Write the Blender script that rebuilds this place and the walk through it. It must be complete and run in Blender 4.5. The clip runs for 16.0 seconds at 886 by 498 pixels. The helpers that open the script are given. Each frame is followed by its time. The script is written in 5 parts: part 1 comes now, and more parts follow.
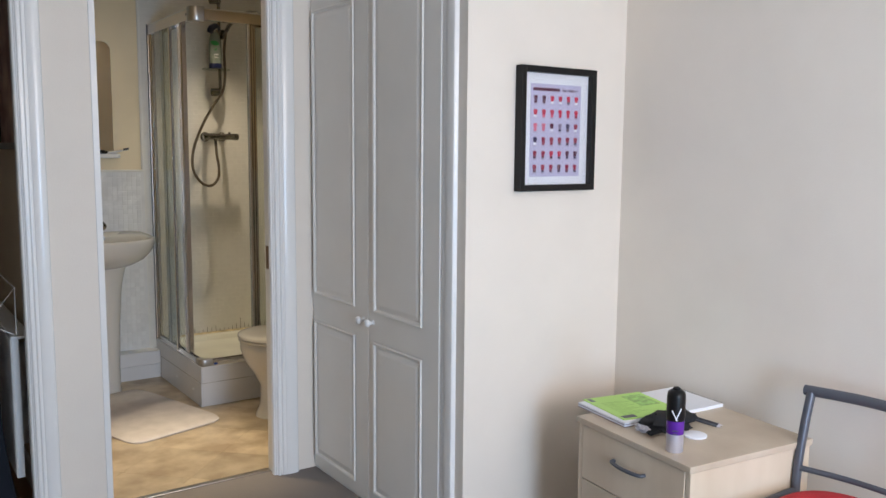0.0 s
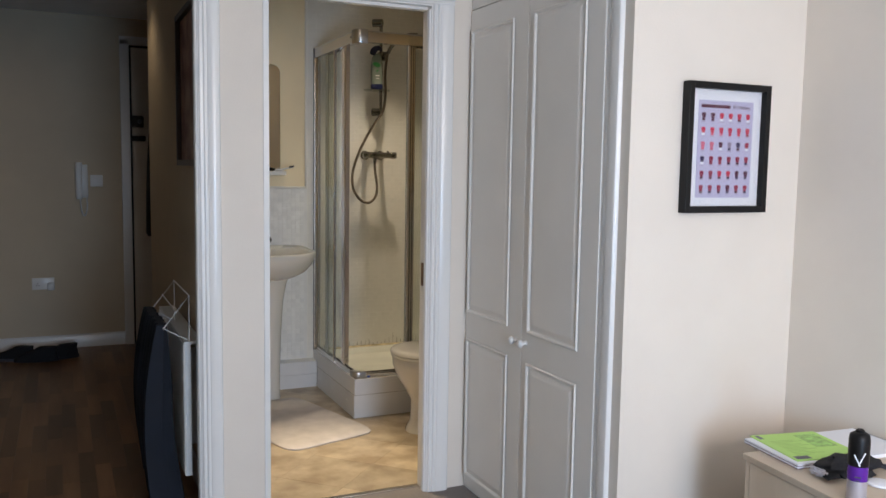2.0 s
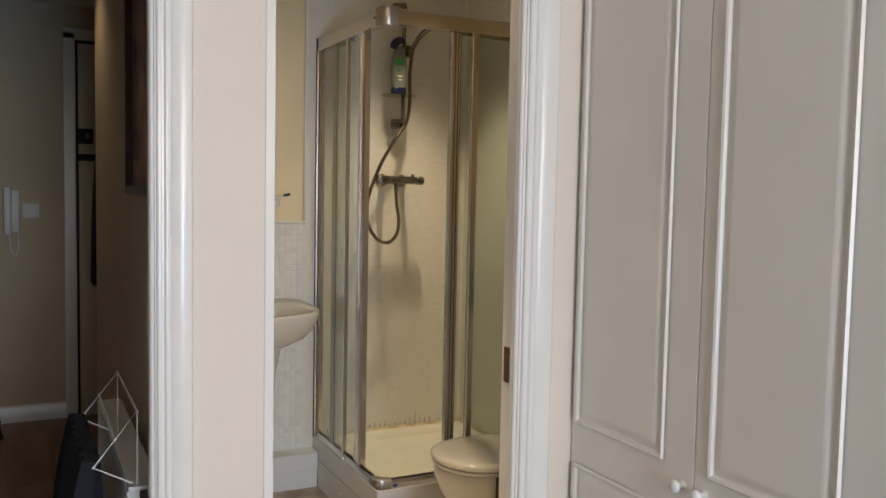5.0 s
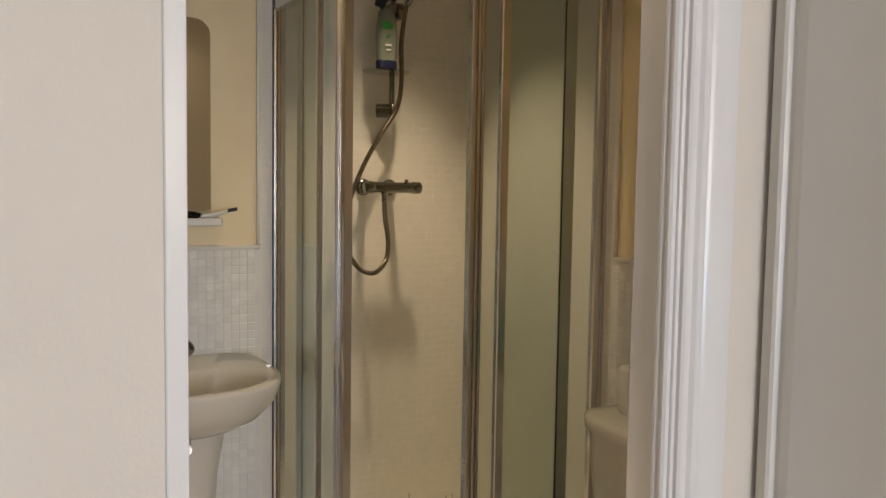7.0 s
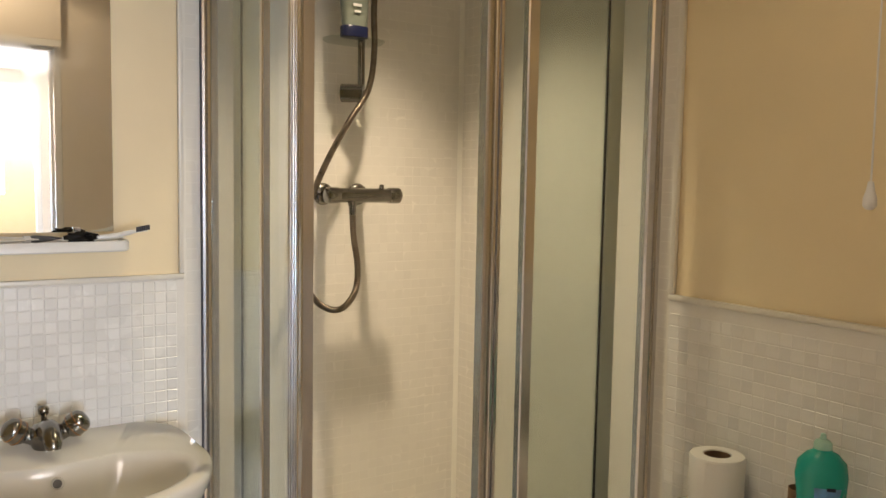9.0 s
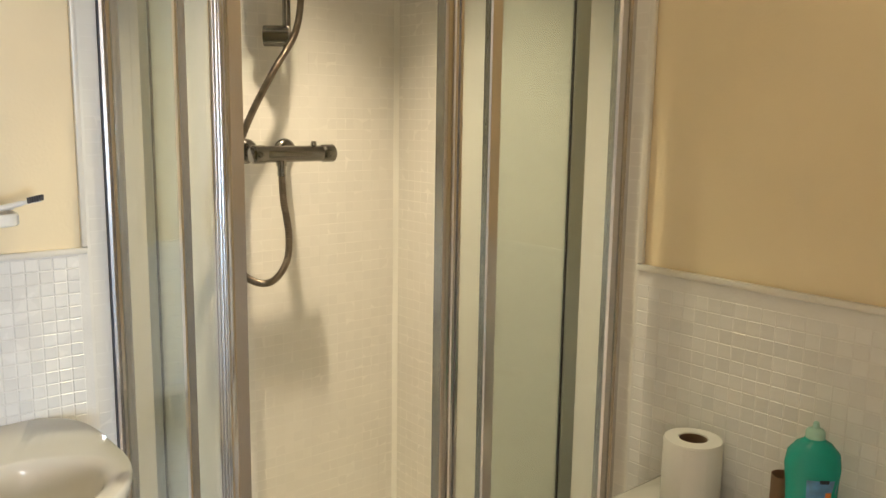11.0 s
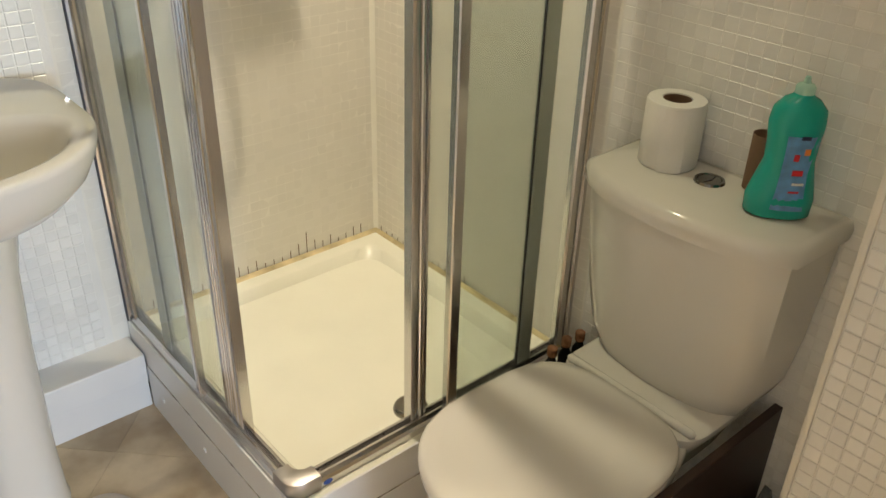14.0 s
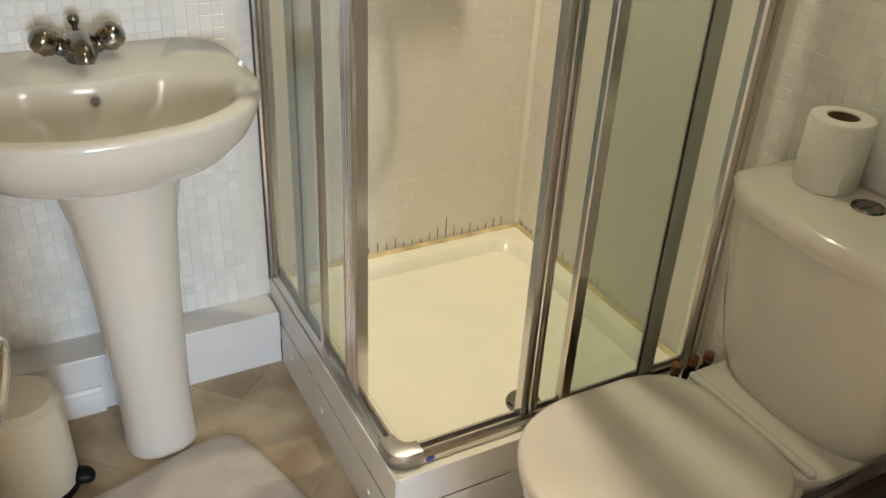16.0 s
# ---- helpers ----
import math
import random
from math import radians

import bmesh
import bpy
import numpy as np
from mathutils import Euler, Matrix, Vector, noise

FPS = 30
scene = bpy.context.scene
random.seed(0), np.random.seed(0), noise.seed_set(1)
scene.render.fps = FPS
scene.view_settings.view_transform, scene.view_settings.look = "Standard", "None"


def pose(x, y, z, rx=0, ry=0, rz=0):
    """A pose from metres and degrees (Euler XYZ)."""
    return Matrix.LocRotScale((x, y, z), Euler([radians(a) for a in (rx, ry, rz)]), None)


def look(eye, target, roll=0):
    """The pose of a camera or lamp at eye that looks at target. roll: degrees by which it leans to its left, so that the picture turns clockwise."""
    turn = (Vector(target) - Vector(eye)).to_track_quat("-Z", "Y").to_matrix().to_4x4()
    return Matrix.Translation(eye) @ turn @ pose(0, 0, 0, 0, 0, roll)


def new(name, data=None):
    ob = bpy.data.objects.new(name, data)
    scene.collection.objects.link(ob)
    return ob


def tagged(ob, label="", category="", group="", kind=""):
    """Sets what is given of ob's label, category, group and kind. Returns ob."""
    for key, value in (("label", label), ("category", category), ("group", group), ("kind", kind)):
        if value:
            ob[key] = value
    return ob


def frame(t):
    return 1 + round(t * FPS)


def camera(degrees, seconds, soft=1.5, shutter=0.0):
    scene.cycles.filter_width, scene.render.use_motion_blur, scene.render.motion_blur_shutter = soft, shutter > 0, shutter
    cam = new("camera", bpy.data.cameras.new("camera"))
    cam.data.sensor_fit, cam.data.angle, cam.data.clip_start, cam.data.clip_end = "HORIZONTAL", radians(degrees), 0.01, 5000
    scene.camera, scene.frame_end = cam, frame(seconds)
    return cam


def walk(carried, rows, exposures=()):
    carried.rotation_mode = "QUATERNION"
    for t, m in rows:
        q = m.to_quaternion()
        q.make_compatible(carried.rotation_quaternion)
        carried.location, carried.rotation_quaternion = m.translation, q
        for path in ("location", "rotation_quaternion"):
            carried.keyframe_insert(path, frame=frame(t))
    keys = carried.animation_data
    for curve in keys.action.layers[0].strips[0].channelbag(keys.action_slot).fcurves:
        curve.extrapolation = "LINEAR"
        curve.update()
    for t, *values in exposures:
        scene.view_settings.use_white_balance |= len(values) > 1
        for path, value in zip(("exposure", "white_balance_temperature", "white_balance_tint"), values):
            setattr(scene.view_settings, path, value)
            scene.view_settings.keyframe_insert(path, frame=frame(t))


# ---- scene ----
EXPOSURES = [(0, 0.12, 6080, 14), (3, 0.14, 6250, 15), (4, 0.30, 6480, 15), (6.3, 0.28, 7050, 17), (7.5, 0.18, 7000, 17), (8, 0.24, 7000, 17), (8.5, 0.70, 6720, 17), (11, 1.25, 6480, 12), (12.5, 1.19, 6250, 11), (15, 1.14, 6180, 11), (16, 1.03, 6250, 10)]

cam = camera(56.3, 16.0)
PATH = [
    (0, (0.517, -0.196, 1.354), (1.661, 1.428, 1.118), 0.5),
    (0.5, (0.517, -0.175, 1.353), (1.545, 1.524, 1.117), 0.7),
    (1, (0.509, -0.166, 1.349), (1.447, 1.585, 1.119), 0.9),
    (1.5, (0.504, -0.159, 1.346), (1.377, 1.626, 1.122), 1.0),
    (2, (0.512, -0.154, 1.349), (1.349, 1.652, 1.156), 0.9),
    (2.5, (0.527, -0.134, 1.346), (1.36, 1.678, 1.191), 0.9),
    (3, (0.548, -0.048, 1.342), (1.386, 1.762, 1.206), 0.9),
    (3.5, (0.591, 0.163, 1.332), (1.436, 1.971, 1.199), 1.1),
    (4, (0.577, 0.425, 1.352), (1.443, 2.223, 1.212), 1.0),
    (6.3, (1.002, 1.809, 1.375), (1.964, 3.558, 1.246), 0.2),
    (6.5, (1.018, 1.861, 1.399), (1.982, 3.608, 1.257), -0.4),
    (6.8, (1.032, 1.987, 1.409), (2.004, 3.728, 1.261), 0.2),
    (7, (1.037, 2.106, 1.419), (2.033, 3.835, 1.277), 0.9),
    (7.5, (1.095, 2.34, 1.439), (2.106, 4.059, 1.293), 0.8),
    (8, (1.171, 2.555, 1.467), (2.258, 4.226, 1.3), 1.2),
    (8.5, (1.216, 2.711, 1.499), (2.323, 4.362, 1.301), 1.1),
    (8.7, (1.257, 2.732, 1.463), (2.356, 4.395, 1.298), 1.0),
    (10.8, (1.349, 2.975, 1.531), (2.614, 4.504, 1.285), 0.7),
    (11, (1.343, 2.979, 1.52), (2.614, 4.489, 1.198), 0.9),
    (11.5, (1.351, 2.989, 1.513), (2.597, 4.443, 0.936), 1.1),
    (11.6, (1.349, 2.993, 1.514), (2.593, 4.431, 0.894), 1.1),
    (12, (1.366, 2.983, 1.49), (2.575, 4.401, 0.766), 1.0),
    (12.5, (1.365, 2.989, 1.478), (2.546, 4.354, 0.616), 1.2),
    (13, (1.369, 2.991, 1.466), (2.517, 4.307, 0.492), 1.3),
    (13.5, (1.383, 2.99, 1.455), (2.525, 4.289, 0.45), 1.3),
    (14, (1.401, 2.999, 1.437), (2.538, 4.298, 0.428), 1.6),
    (14.5, (1.385, 2.999, 1.424), (2.493, 4.327, 0.42), 2.4),
    (15, (1.365, 2.984, 1.417), (2.418, 4.355, 0.412), 2.5),
    (15.5, (1.354, 2.967, 1.425), (2.34, 4.387, 0.421), 2.7),
    (16, (1.424, 2.96, 1.414), (2.265, 4.466, 0.401), 3.0),
]
walk(cam, [(t, look(eye, target, roll)) for t, eye, target, roll in PATH], EXPOSURES)

# world and lights

world = bpy.data.worlds.new("world")
scene.world = world
world.use_nodes = True
wn = world.node_tree.nodes
sky = wn.new("ShaderNodeTexSky")
sky.sky_type, sky.sun_disc = "NISHITA", False
sky.sun_elevation, sky.sun_rotation = radians(35), radians(200)
world.node_tree.links.new(sky.outputs[0], wn["Background"].inputs[0])
wn["Background"].inputs[1].default_value = 0.12


def area_light(name, m, sx, sy, power, colour):
    data = bpy.data.lights.new(name, "AREA")
    data.shape, data.size, data.size_y, data.energy, data.color = "RECTANGLE", sx, sy, power, colour
    ob = new(name, data)
    ob.matrix_world = m
    return ob


def spot_light(name, m, power, colour, angle, blend, radius):
    data = bpy.data.lights.new(name, "SPOT")
    data.energy, data.color, data.spot_size, data.spot_blend, data.shadow_soft_size = power, colour, radians(angle), blend, radius
    ob = new(name, data)
    ob.matrix_world = m
    return ob


# daylight through the bedroom window, and the downlights of bathroom and hall
area_light("window_light_low", look((1.12, -1.56, 0.92), (2.2, 1.9, 0.75)), 0.6, 0.9, 44, (0.45, 0.72, 1.0))
area_light("window_light_high", look((1.45, -1.56, 1.72), (2.5, 1.7, 1.60)), 1.5, 0.9, 44, (1.0, 0.90, 0.80))
spot_light("downlight_bulb", pose(2.28, 4.37, 2.375), 48, (1.0, 0.83, 0.57), 80, 1.0, 0.032)
spot_light("downlight_core", pose(1.60, 3.29, 2.375), 170, (1.0, 0.80, 0.48), 38, 1.0, 0.03)
spot_light("downlight_flood", pose(1.60, 3.29, 2.374), 3.6, (1.0, 0.81, 0.53), 146, 0.25, 0.03)
spot_light("downlight_bulb", pose(0.72, 5.0, 2.375), 3.4, (1.0, 0.78, 0.5), 130, 0.7, 0.03)

# materials


def material(name):
    m = bpy.data.materials.new(name)
    m.use_nodes = True
    return m, m.node_tree.nodes, m.node_tree.links, m.node_tree.nodes["Principled BSDF"]


def paint(name, colour, rough=0.5, metal=0.0, vary=0.04, scale=6.0, bump=0.02, fine=180.0, coat=0.0, pieces=0.0, spec=0.5):
    """A surface with broad and fine variation of its colour, and relief."""
    m, n, l, b = material(name)
    tc = n.new("ShaderNodeTexCoord")
    big = n.new("ShaderNodeTexNoise")
    big.inputs["Scale"].default_value, big.inputs["Detail"].default_value = scale, 5
    l.new(tc.outputs["Object"], big.inputs["Vector"])
    small = n.new("ShaderNodeTexNoise")
    small.inputs["Scale"].default_value, small.inputs["Detail"].default_value = fine, 3
    l.new(tc.outputs["Object"], small.inputs["Vector"])
    ramp = n.new("ShaderNodeMapRange")
    ramp.inputs[1].default_value, ramp.inputs[2].default_value = 0.3, 0.7
    ramp.inputs[3].default_value, ramp.inputs[4].default_value = 1 - vary, 1 + vary
    l.new(big.outputs["Fac"], ramp.inputs[0])
    value = ramp.outputs[0]
    if pieces:
        geo, info = n.new("ShaderNodeNewGeometry"), n.new("ShaderNodeObjectInfo")
        add = n.new("ShaderNodeMath")
        add.operation = "ADD"
        l.new(geo.outputs["Random Per Island"], add.inputs[0])
        l.new(info.outputs["Random"], add.inputs[1])
        frac = n.new("ShaderNodeMath")
        frac.operation = "FRACT"
        l.new(add.outputs[0], frac.inputs[0])
        rr = n.new("ShaderNodeMapRange")
        rr.inputs[3].default_value, rr.inputs[4].default_value = 1 - pieces, 1 + pieces
        l.new(frac.outputs[0], rr.inputs[0])
        mul = n.new("ShaderNodeMath")
        mul.operation = "MULTIPLY"
        l.new(value, mul.inputs[0])
        l.new(rr.outputs[0], mul.inputs[1])
        value = mul.outputs[0]
    mix = n.new("ShaderNodeVectorMath")
    mix.operation = "SCALE"
    mix.inputs[0].default_value = colour
    l.new(value, mix.inputs["Scale"])
    l.new(mix.outputs[0], b.inputs["Base Color"])
    rr2 = n.new("ShaderNodeMapRange")
    rr2.inputs[3].default_value, rr2.inputs[4].default_value = max(0.0, rough - 0.06), min(1.0, rough + 0.06)
    l.new(big.outputs["Fac"], rr2.inputs[0])
    l.new(rr2.outputs[0], b.inputs["Roughness"])
    b.inputs["Metallic"].default_value = metal
    b.inputs["Coat Weight"].default_value = coat
    b.inputs["Specular IOR Level"].default_value = spec
    if bump:
        bp = n.new("ShaderNodeBump")
        bp.inputs["Strength"].default_value, bp.inputs["Distance"].default_value = min(1.0, bump * 10), 0.001
        l.new(small.outputs["Fac"], bp.inputs["Height"])
        l.new(bp.outputs[0], b.inputs["Normal"])
    return m


def two_tone(name, a, c, scale, rough=0.6, stretch=(1, 1, 1), bump=0.1, low=0.35, high=0.65, detail=6.0, each=0.15):
    """Noise that blends two colours, with relief."""
    m, n, l, b = material(name)
    tc, mp = n.new("ShaderNodeTexCoord"), n.new("ShaderNodeMapping")
    mp.inputs["Scale"].default_value = stretch
    l.new(tc.outputs["Object"], mp.inputs["Vector"])
    no = n.new("ShaderNodeTexNoise")
    no.inputs["Scale"].default_value, no.inputs["Detail"].default_value = scale, detail
    l.new(mp.outputs[0], no.inputs["Vector"])
    cr = n.new("ShaderNodeValToRGB")
    cr.color_ramp.elements[0].position, cr.color_ramp.elements[1].position = low, high
    cr.color_ramp.elements[0].color, cr.color_ramp.elements[1].color = (*a, 1), (*c, 1)
    l.new(no.outputs["Fac"], cr.inputs[0])
    info = n.new("ShaderNodeObjectInfo")
    rr = n.new("ShaderNodeMapRange")
    rr.inputs[3].default_value, rr.inputs[4].default_value = 1 - each, 1 + each
    l.new(info.outputs["Random"], rr.inputs[0])
    sc = n.new("ShaderNodeVectorMath")
    sc.operation = "SCALE"
    l.new(cr.outputs[0], sc.inputs[0])
    l.new(rr.outputs[0], sc.inputs["Scale"])
    l.new(sc.outputs[0], b.inputs["Base Color"])
    b.inputs["Roughness"].default_value = rough
    bp = n.new("ShaderNodeBump")
    bp.inputs["Strength"].default_value, bp.inputs["Distance"].default_value = bump, 0.002
    l.new(no.outputs["Fac"], bp.inputs["Height"])
    l.new(bp.outputs[0], b.inputs["Normal"])
    return m


def glass_mat(name, colour, rough=0.02):
    """Thin clear pane: mostly see-through with a gloss."""
    m, n, l, b = material(name)
    n.remove(b)
    tr, gl, mx, lw = n.new("ShaderNodeBsdfTransparent"), n.new("ShaderNodeBsdfGlossy"), n.new("ShaderNodeMixShader"), n.new("ShaderNodeLayerWeight")
    pw, fr = n.new("ShaderNodeMath"), n.new("ShaderNodeMath")
    pw.operation, fr.operation = "POWER", "MULTIPLY_ADD"
    pw.inputs[1].default_value, fr.inputs[1].default_value, fr.inputs[2].default_value = 4.0, 0.6, 0.03
    tr.inputs[0].default_value = (*colour, 1)
    gl.inputs["Roughness"].default_value = rough
    lw.inputs["Blend"].default_value = 0.5
    l.new(lw.outputs["Facing"], pw.inputs[0])
    l.new(pw.outputs[0], fr.inputs[0])
    l.new(fr.outputs[0], mx.inputs[0])
    l.new(tr.outputs[0], mx.inputs[1])
    l.new(gl.outputs[0], mx.inputs[2])
    l.new(mx.outputs[0], n["Material Output"].inputs[0])
    return m


M_WALL = paint("cream_paint", (0.76, 0.69, 0.605), 0.7, vary=0.02, bump=0.04)
M_YELLOW = paint("warm_cream_paint", (0.87, 0.735, 0.49), 0.6, vary=0.03, bump=0.04)
# cream for the hall walls, with the hall's shade put into the colour
M_HALL_SHADED = paint("shaded_hall_cream", (0.58, 0.485, 0.35), 0.7, vary=0.03, bump=0.04)
M_CEIL = paint("white_ceiling_paint", (0.8, 0.79, 0.76), 0.8, vary=0.02)
M_GLOSS = paint("white_gloss_paint", (0.79, 0.775, 0.75), 0.22, vary=0.02, bump=0.015, fine=60, spec=0.4)
M_WARD = paint("satin_off_white_paint", (0.78, 0.745, 0.69), 0.35, vary=0.02, bump=0.015, fine=90, spec=0.4)
M_CHROME = paint("chrome", (0.75, 0.74, 0.74), 0.14, 1.0, vary=0, bump=0)
M_SATIN = paint("satin_corner_aluminium", (0.46, 0.44, 0.42), 0.36, 1.0, vary=0.05, scale=30, bump=0)
M_ALU = paint("satin_aluminium", (0.64, 0.62, 0.61), 0.22, 1.0, vary=0, bump=0)
M_PORC = paint("porcelain", (0.69, 0.665, 0.61), 0.12, vary=0.015, scale=3, bump=0.002, fine=20)
M_TRAYC = paint("shower_tray_acrylic", (0.83, 0.82, 0.70), 0.25, vary=0.03, scale=5, bump=0.01)
M_BOARD = paint("white_boxing", (0.76, 0.75, 0.74), 0.3, vary=0.03, bump=0.02)
M_TILE = paint("mosaic_tile", (0.80, 0.79, 0.76), 0.26, vary=0.03, scale=12, bump=0.02, fine=70, pieces=0.055)
M_SHTILE = paint("shower_tile", (0.78, 0.755, 0.69), 0.22, vary=0.03, scale=4, bump=0.015, fine=60, pieces=0.02)
M_SHGROUT = paint("shower_grout", (0.78, 0.755, 0.69), 0.6, vary=0.05, scale=9, bump=0.03)
M_GROUT = paint("grout", (0.76, 0.745, 0.71), 0.8, vary=0.05, scale=9, bump=0.05)
M_GLASS = glass_mat("shower_glass", (0.89, 0.915, 0.895))
M_CLEAR = glass_mat("clear_glass", (0.97, 0.97, 0.97))
M_DULLC = paint("dull_chrome", (0.26, 0.245, 0.22), 0.18, 1.0, vary=0.1, scale=30, bump=0)
M_MIRROR = paint("mirror", (0.86, 0.86, 0.84), 0.015, 1.0, vary=0.0, bump=0)
M_CARPET = two_tone("carpet", (0.16, 0.14, 0.13), (0.26, 0.23, 0.21), 260, 0.95, bump=0.8)
M_VINYL = two_tone("stone_vinyl", (0.33, 0.25, 0.16), (0.55, 0.455, 0.32), 7, 0.35, bump=0.03)
M_LAMINATE = two_tone("oak_laminate", (0.15, 0.068, 0.027), (0.25, 0.125, 0.052), 9, 0.35, stretch=(1, 0.12, 1), bump=0.02, each=0.4)
M_BIRCH = two_tone("pale_birch", (0.56, 0.45, 0.33), (0.66, 0.55, 0.42), 6, 0.4, stretch=(1, 1, 0.25), bump=0.02)
M_BLACK = paint("black_paint", (0.008, 0.007, 0.007), 0.42, vary=0.2, spec=0.25)
M_DARK = paint("dark_fabric", (0.010, 0.010, 0.013), 0.9, vary=0.3, bump=0.08, fine=400)
M_NAVY = paint("navy_towelling", (0.006, 0.009, 0.016), 0.95, vary=0.3, bump=0.1, fine=300)
M_RED = paint("red_fabric", (0.55, 0.02, 0.03), 0.8, vary=0.08, bump=0.08, fine=500)
M_STEEL = paint("grey_lacquered_steel", (0.10, 0.105, 0.125), 0.4, 0.3, vary=0.06)
M_PAPER = paint("white_paper", (0.82, 0.82, 0.86), 0.7, vary=0.01)
M_GREEN = paint("green_paper", (0.48, 0.74, 0.20), 0.6, vary=0.03)
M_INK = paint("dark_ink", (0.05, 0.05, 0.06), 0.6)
M_WPLAST = paint("white_plastic", (0.78, 0.77, 0.75), 0.3, vary=0.01)
M_CREAMP = paint("cream_plastic", (0.70, 0.66, 0.56), 0.35, vary=0.02)
M_TEAL = paint("teal_plastic", (0.01, 0.37, 0.30), 0.25, vary=0.04)
M_TISSUE = paint("toilet_tissue", (0.80, 0.78, 0.74), 0.95, vary=0.02, bump=0.08, fine=250)
M_CARD = paint("brown_card", (0.20, 0.12, 0.07), 0.8, vary=0.1)
M_CORK = two_tone("cork", (0.16, 0.07, 0.03), (0.34, 0.17, 0.09), 90, 0.8)
M_MAT = paint("beige_tufted_pile", (0.63, 0.58, 0.55), 0.95, vary=0.08, scale=14, bump=0.12, fine=220)
M_PURPLE = paint("purple_can", (0.13, 0.03, 0.36), 0.25, 0.3, vary=0.05)
M_SILVER = paint("silver_print", (0.62, 0.60, 0.66), 0.3, 0.6)
M_BLUE = paint("dark_blue_plastic", (0.008, 0.012, 0.045), 0.3)
M_GEL = paint("clear_bottle_plastic", (0.22, 0.25, 0.21), 0.2, vary=0.05)
M_LEAF = paint("green_print", (0.03, 0.24, 0.06), 0.4)
M_HOSE = paint("brushed_metal_hose", (0.18, 0.15, 0.115), 0.3, 1.0, vary=0.2, scale=40)
M_SEAM = two_tone("grimy_seam", (0.16, 0.13, 0.10), (0.58, 0.55, 0.50), 30, 0.8)
M_TAG = paint("blue_sticker", (0.02, 0.07, 0.30), 0.4)
M_CAP = paint("pale_aqua_plastic", (0.38, 0.62, 0.52), 0.25, vary=0.04)
M_DULLSTILE = paint("dull_anodised_profile", (0.60, 0.60, 0.54), 0.5, 0.0, vary=0.05)
M_LAMP, _n, _l, _b = material("lamp_glow")
_b.inputs["Emission Color"].default_value, _b.inputs["Emission Strength"].default_value = (1.0, 0.85, 0.6, 1), 12

# mesh helpers
WORLD = {}


def link_mesh(name, bm, mat, parent=None, label="", smooth=False, kind=""):
    me = bpy.data.meshes.new(name)
    bm.normal_update()
    bm.to_mesh(me)
    bm.free()
    if smooth:
        for p in me.polygons:
            p.use_smooth = True
        me.set_sharp_from_angle(angle=radians(smooth if smooth > 1 else 40))
    for one in mat if isinstance(mat, (list, tuple)) else (mat,):
        me.materials.append(one)
    ob = new(name, me)
    WORLD[ob] = Matrix.Identity(4)
    if parent:
        ob.parent = parent
        ob.matrix_parent_inverse = WORLD[parent].inverted()
    return tagged(ob, label, kind=kind)


def part(name, bm, material_, parent, label="", smooth=False):
    return link_mesh(name, bm, material_, parent, label, smooth)


def thing(name, label, category, at=(0, 0, 0), group=""):
    ob = new(name)
    ob.empty_display_size = 0.05
    ob.matrix_world = Matrix.Translation(at)
    WORLD[ob] = Matrix.Translation(at)
    return tagged(ob, label, category, group)


def box(x0, x1, y0, y1, z0, z1, bevel=0.0, seg=2, bm=None, m=None):
    bm = bm or bmesh.new()
    vs = [bm.verts.new((x, y, z)) for x in (x0, x1) for y in (y0, y1) for z in (z0, z1)]
    a, b, c, d, e, f, g, h = vs
    faces = [bm.faces.new(q) for q in ((a, b, d, c), (e, g, h, f), (a, e, f, b), (c, d, h, g), (a, c, g, e), (b, f, h, d))]
    if m:
        bmesh.ops.transform(bm, matrix=m, verts=vs)
    if bevel:
        edges = list({ed for fc in faces for ed in fc.edges})
        bmesh.ops.bevel(bm, geom=edges, offset=bevel, segments=seg, profile=0.5, affect="EDGES", clamp_overlap=True)
    return bm


def lathe(profile, at=(0, 0, 0), n=24, bm=None, m=None, squash=(1, 1)):
    """Turn (radius, height) pairs about z; a radius of 0 closes the end."""
    bm = bm or bmesh.new()
    rings, made = [], []
    for r, z in profile:
        if r < 1e-6:
            ring = [bm.verts.new((0, 0, z))]
        else:
            ring = [bm.verts.new((r * squash[0] * math.cos(2 * math.pi * k / n), r * squash[1] * math.sin(2 * math.pi * k / n), z)) for k in range(n)]
        rings.append(ring)
        made += ring
    for a, b in zip(rings, rings[1:]):
        for k in range(n):
            j = (k + 1) % n
            if len(a) == 1 and len(b) == 1:
                continue
            if len(a) == 1:
                bm.faces.new((a[0], b[j], b[k]))
            elif len(b) == 1:
                bm.faces.new((a[k], a[j], b[0]))
            else:
                bm.faces.new((a[k], a[j], b[j], b[k]))
    bmesh.ops.transform(bm, matrix=Matrix.Translation(at) @ (m or Matrix.Identity(4)), verts=made)
    bmesh.ops.recalc_face_normals(bm, faces=[f for f in bm.faces if f.verts[0] in set(made)])
    return bm


def spline(points, steps=8):
    """Catmull-Rom through the points."""
    p = [Vector(q) for q in points]
    p = [2 * p[0] - p[1]] + p + [2 * p[-1] - p[-2]]
    out = []
    for i in range(1, len(p) - 2):
        for s in range(steps):
            t = s / steps
            out.append(0.5 * ((2 * p[i]) + (p[i + 1] - p[i - 1]) * t + (2 * p[i - 1] - 5 * p[i] + 4 * p[i + 1] - p[i + 2]) * t * t + (3 * p[i] - p[i - 1] - 3 * p[i + 1] + p[i + 2]) * t ** 3))
    return out + [p[-2]]


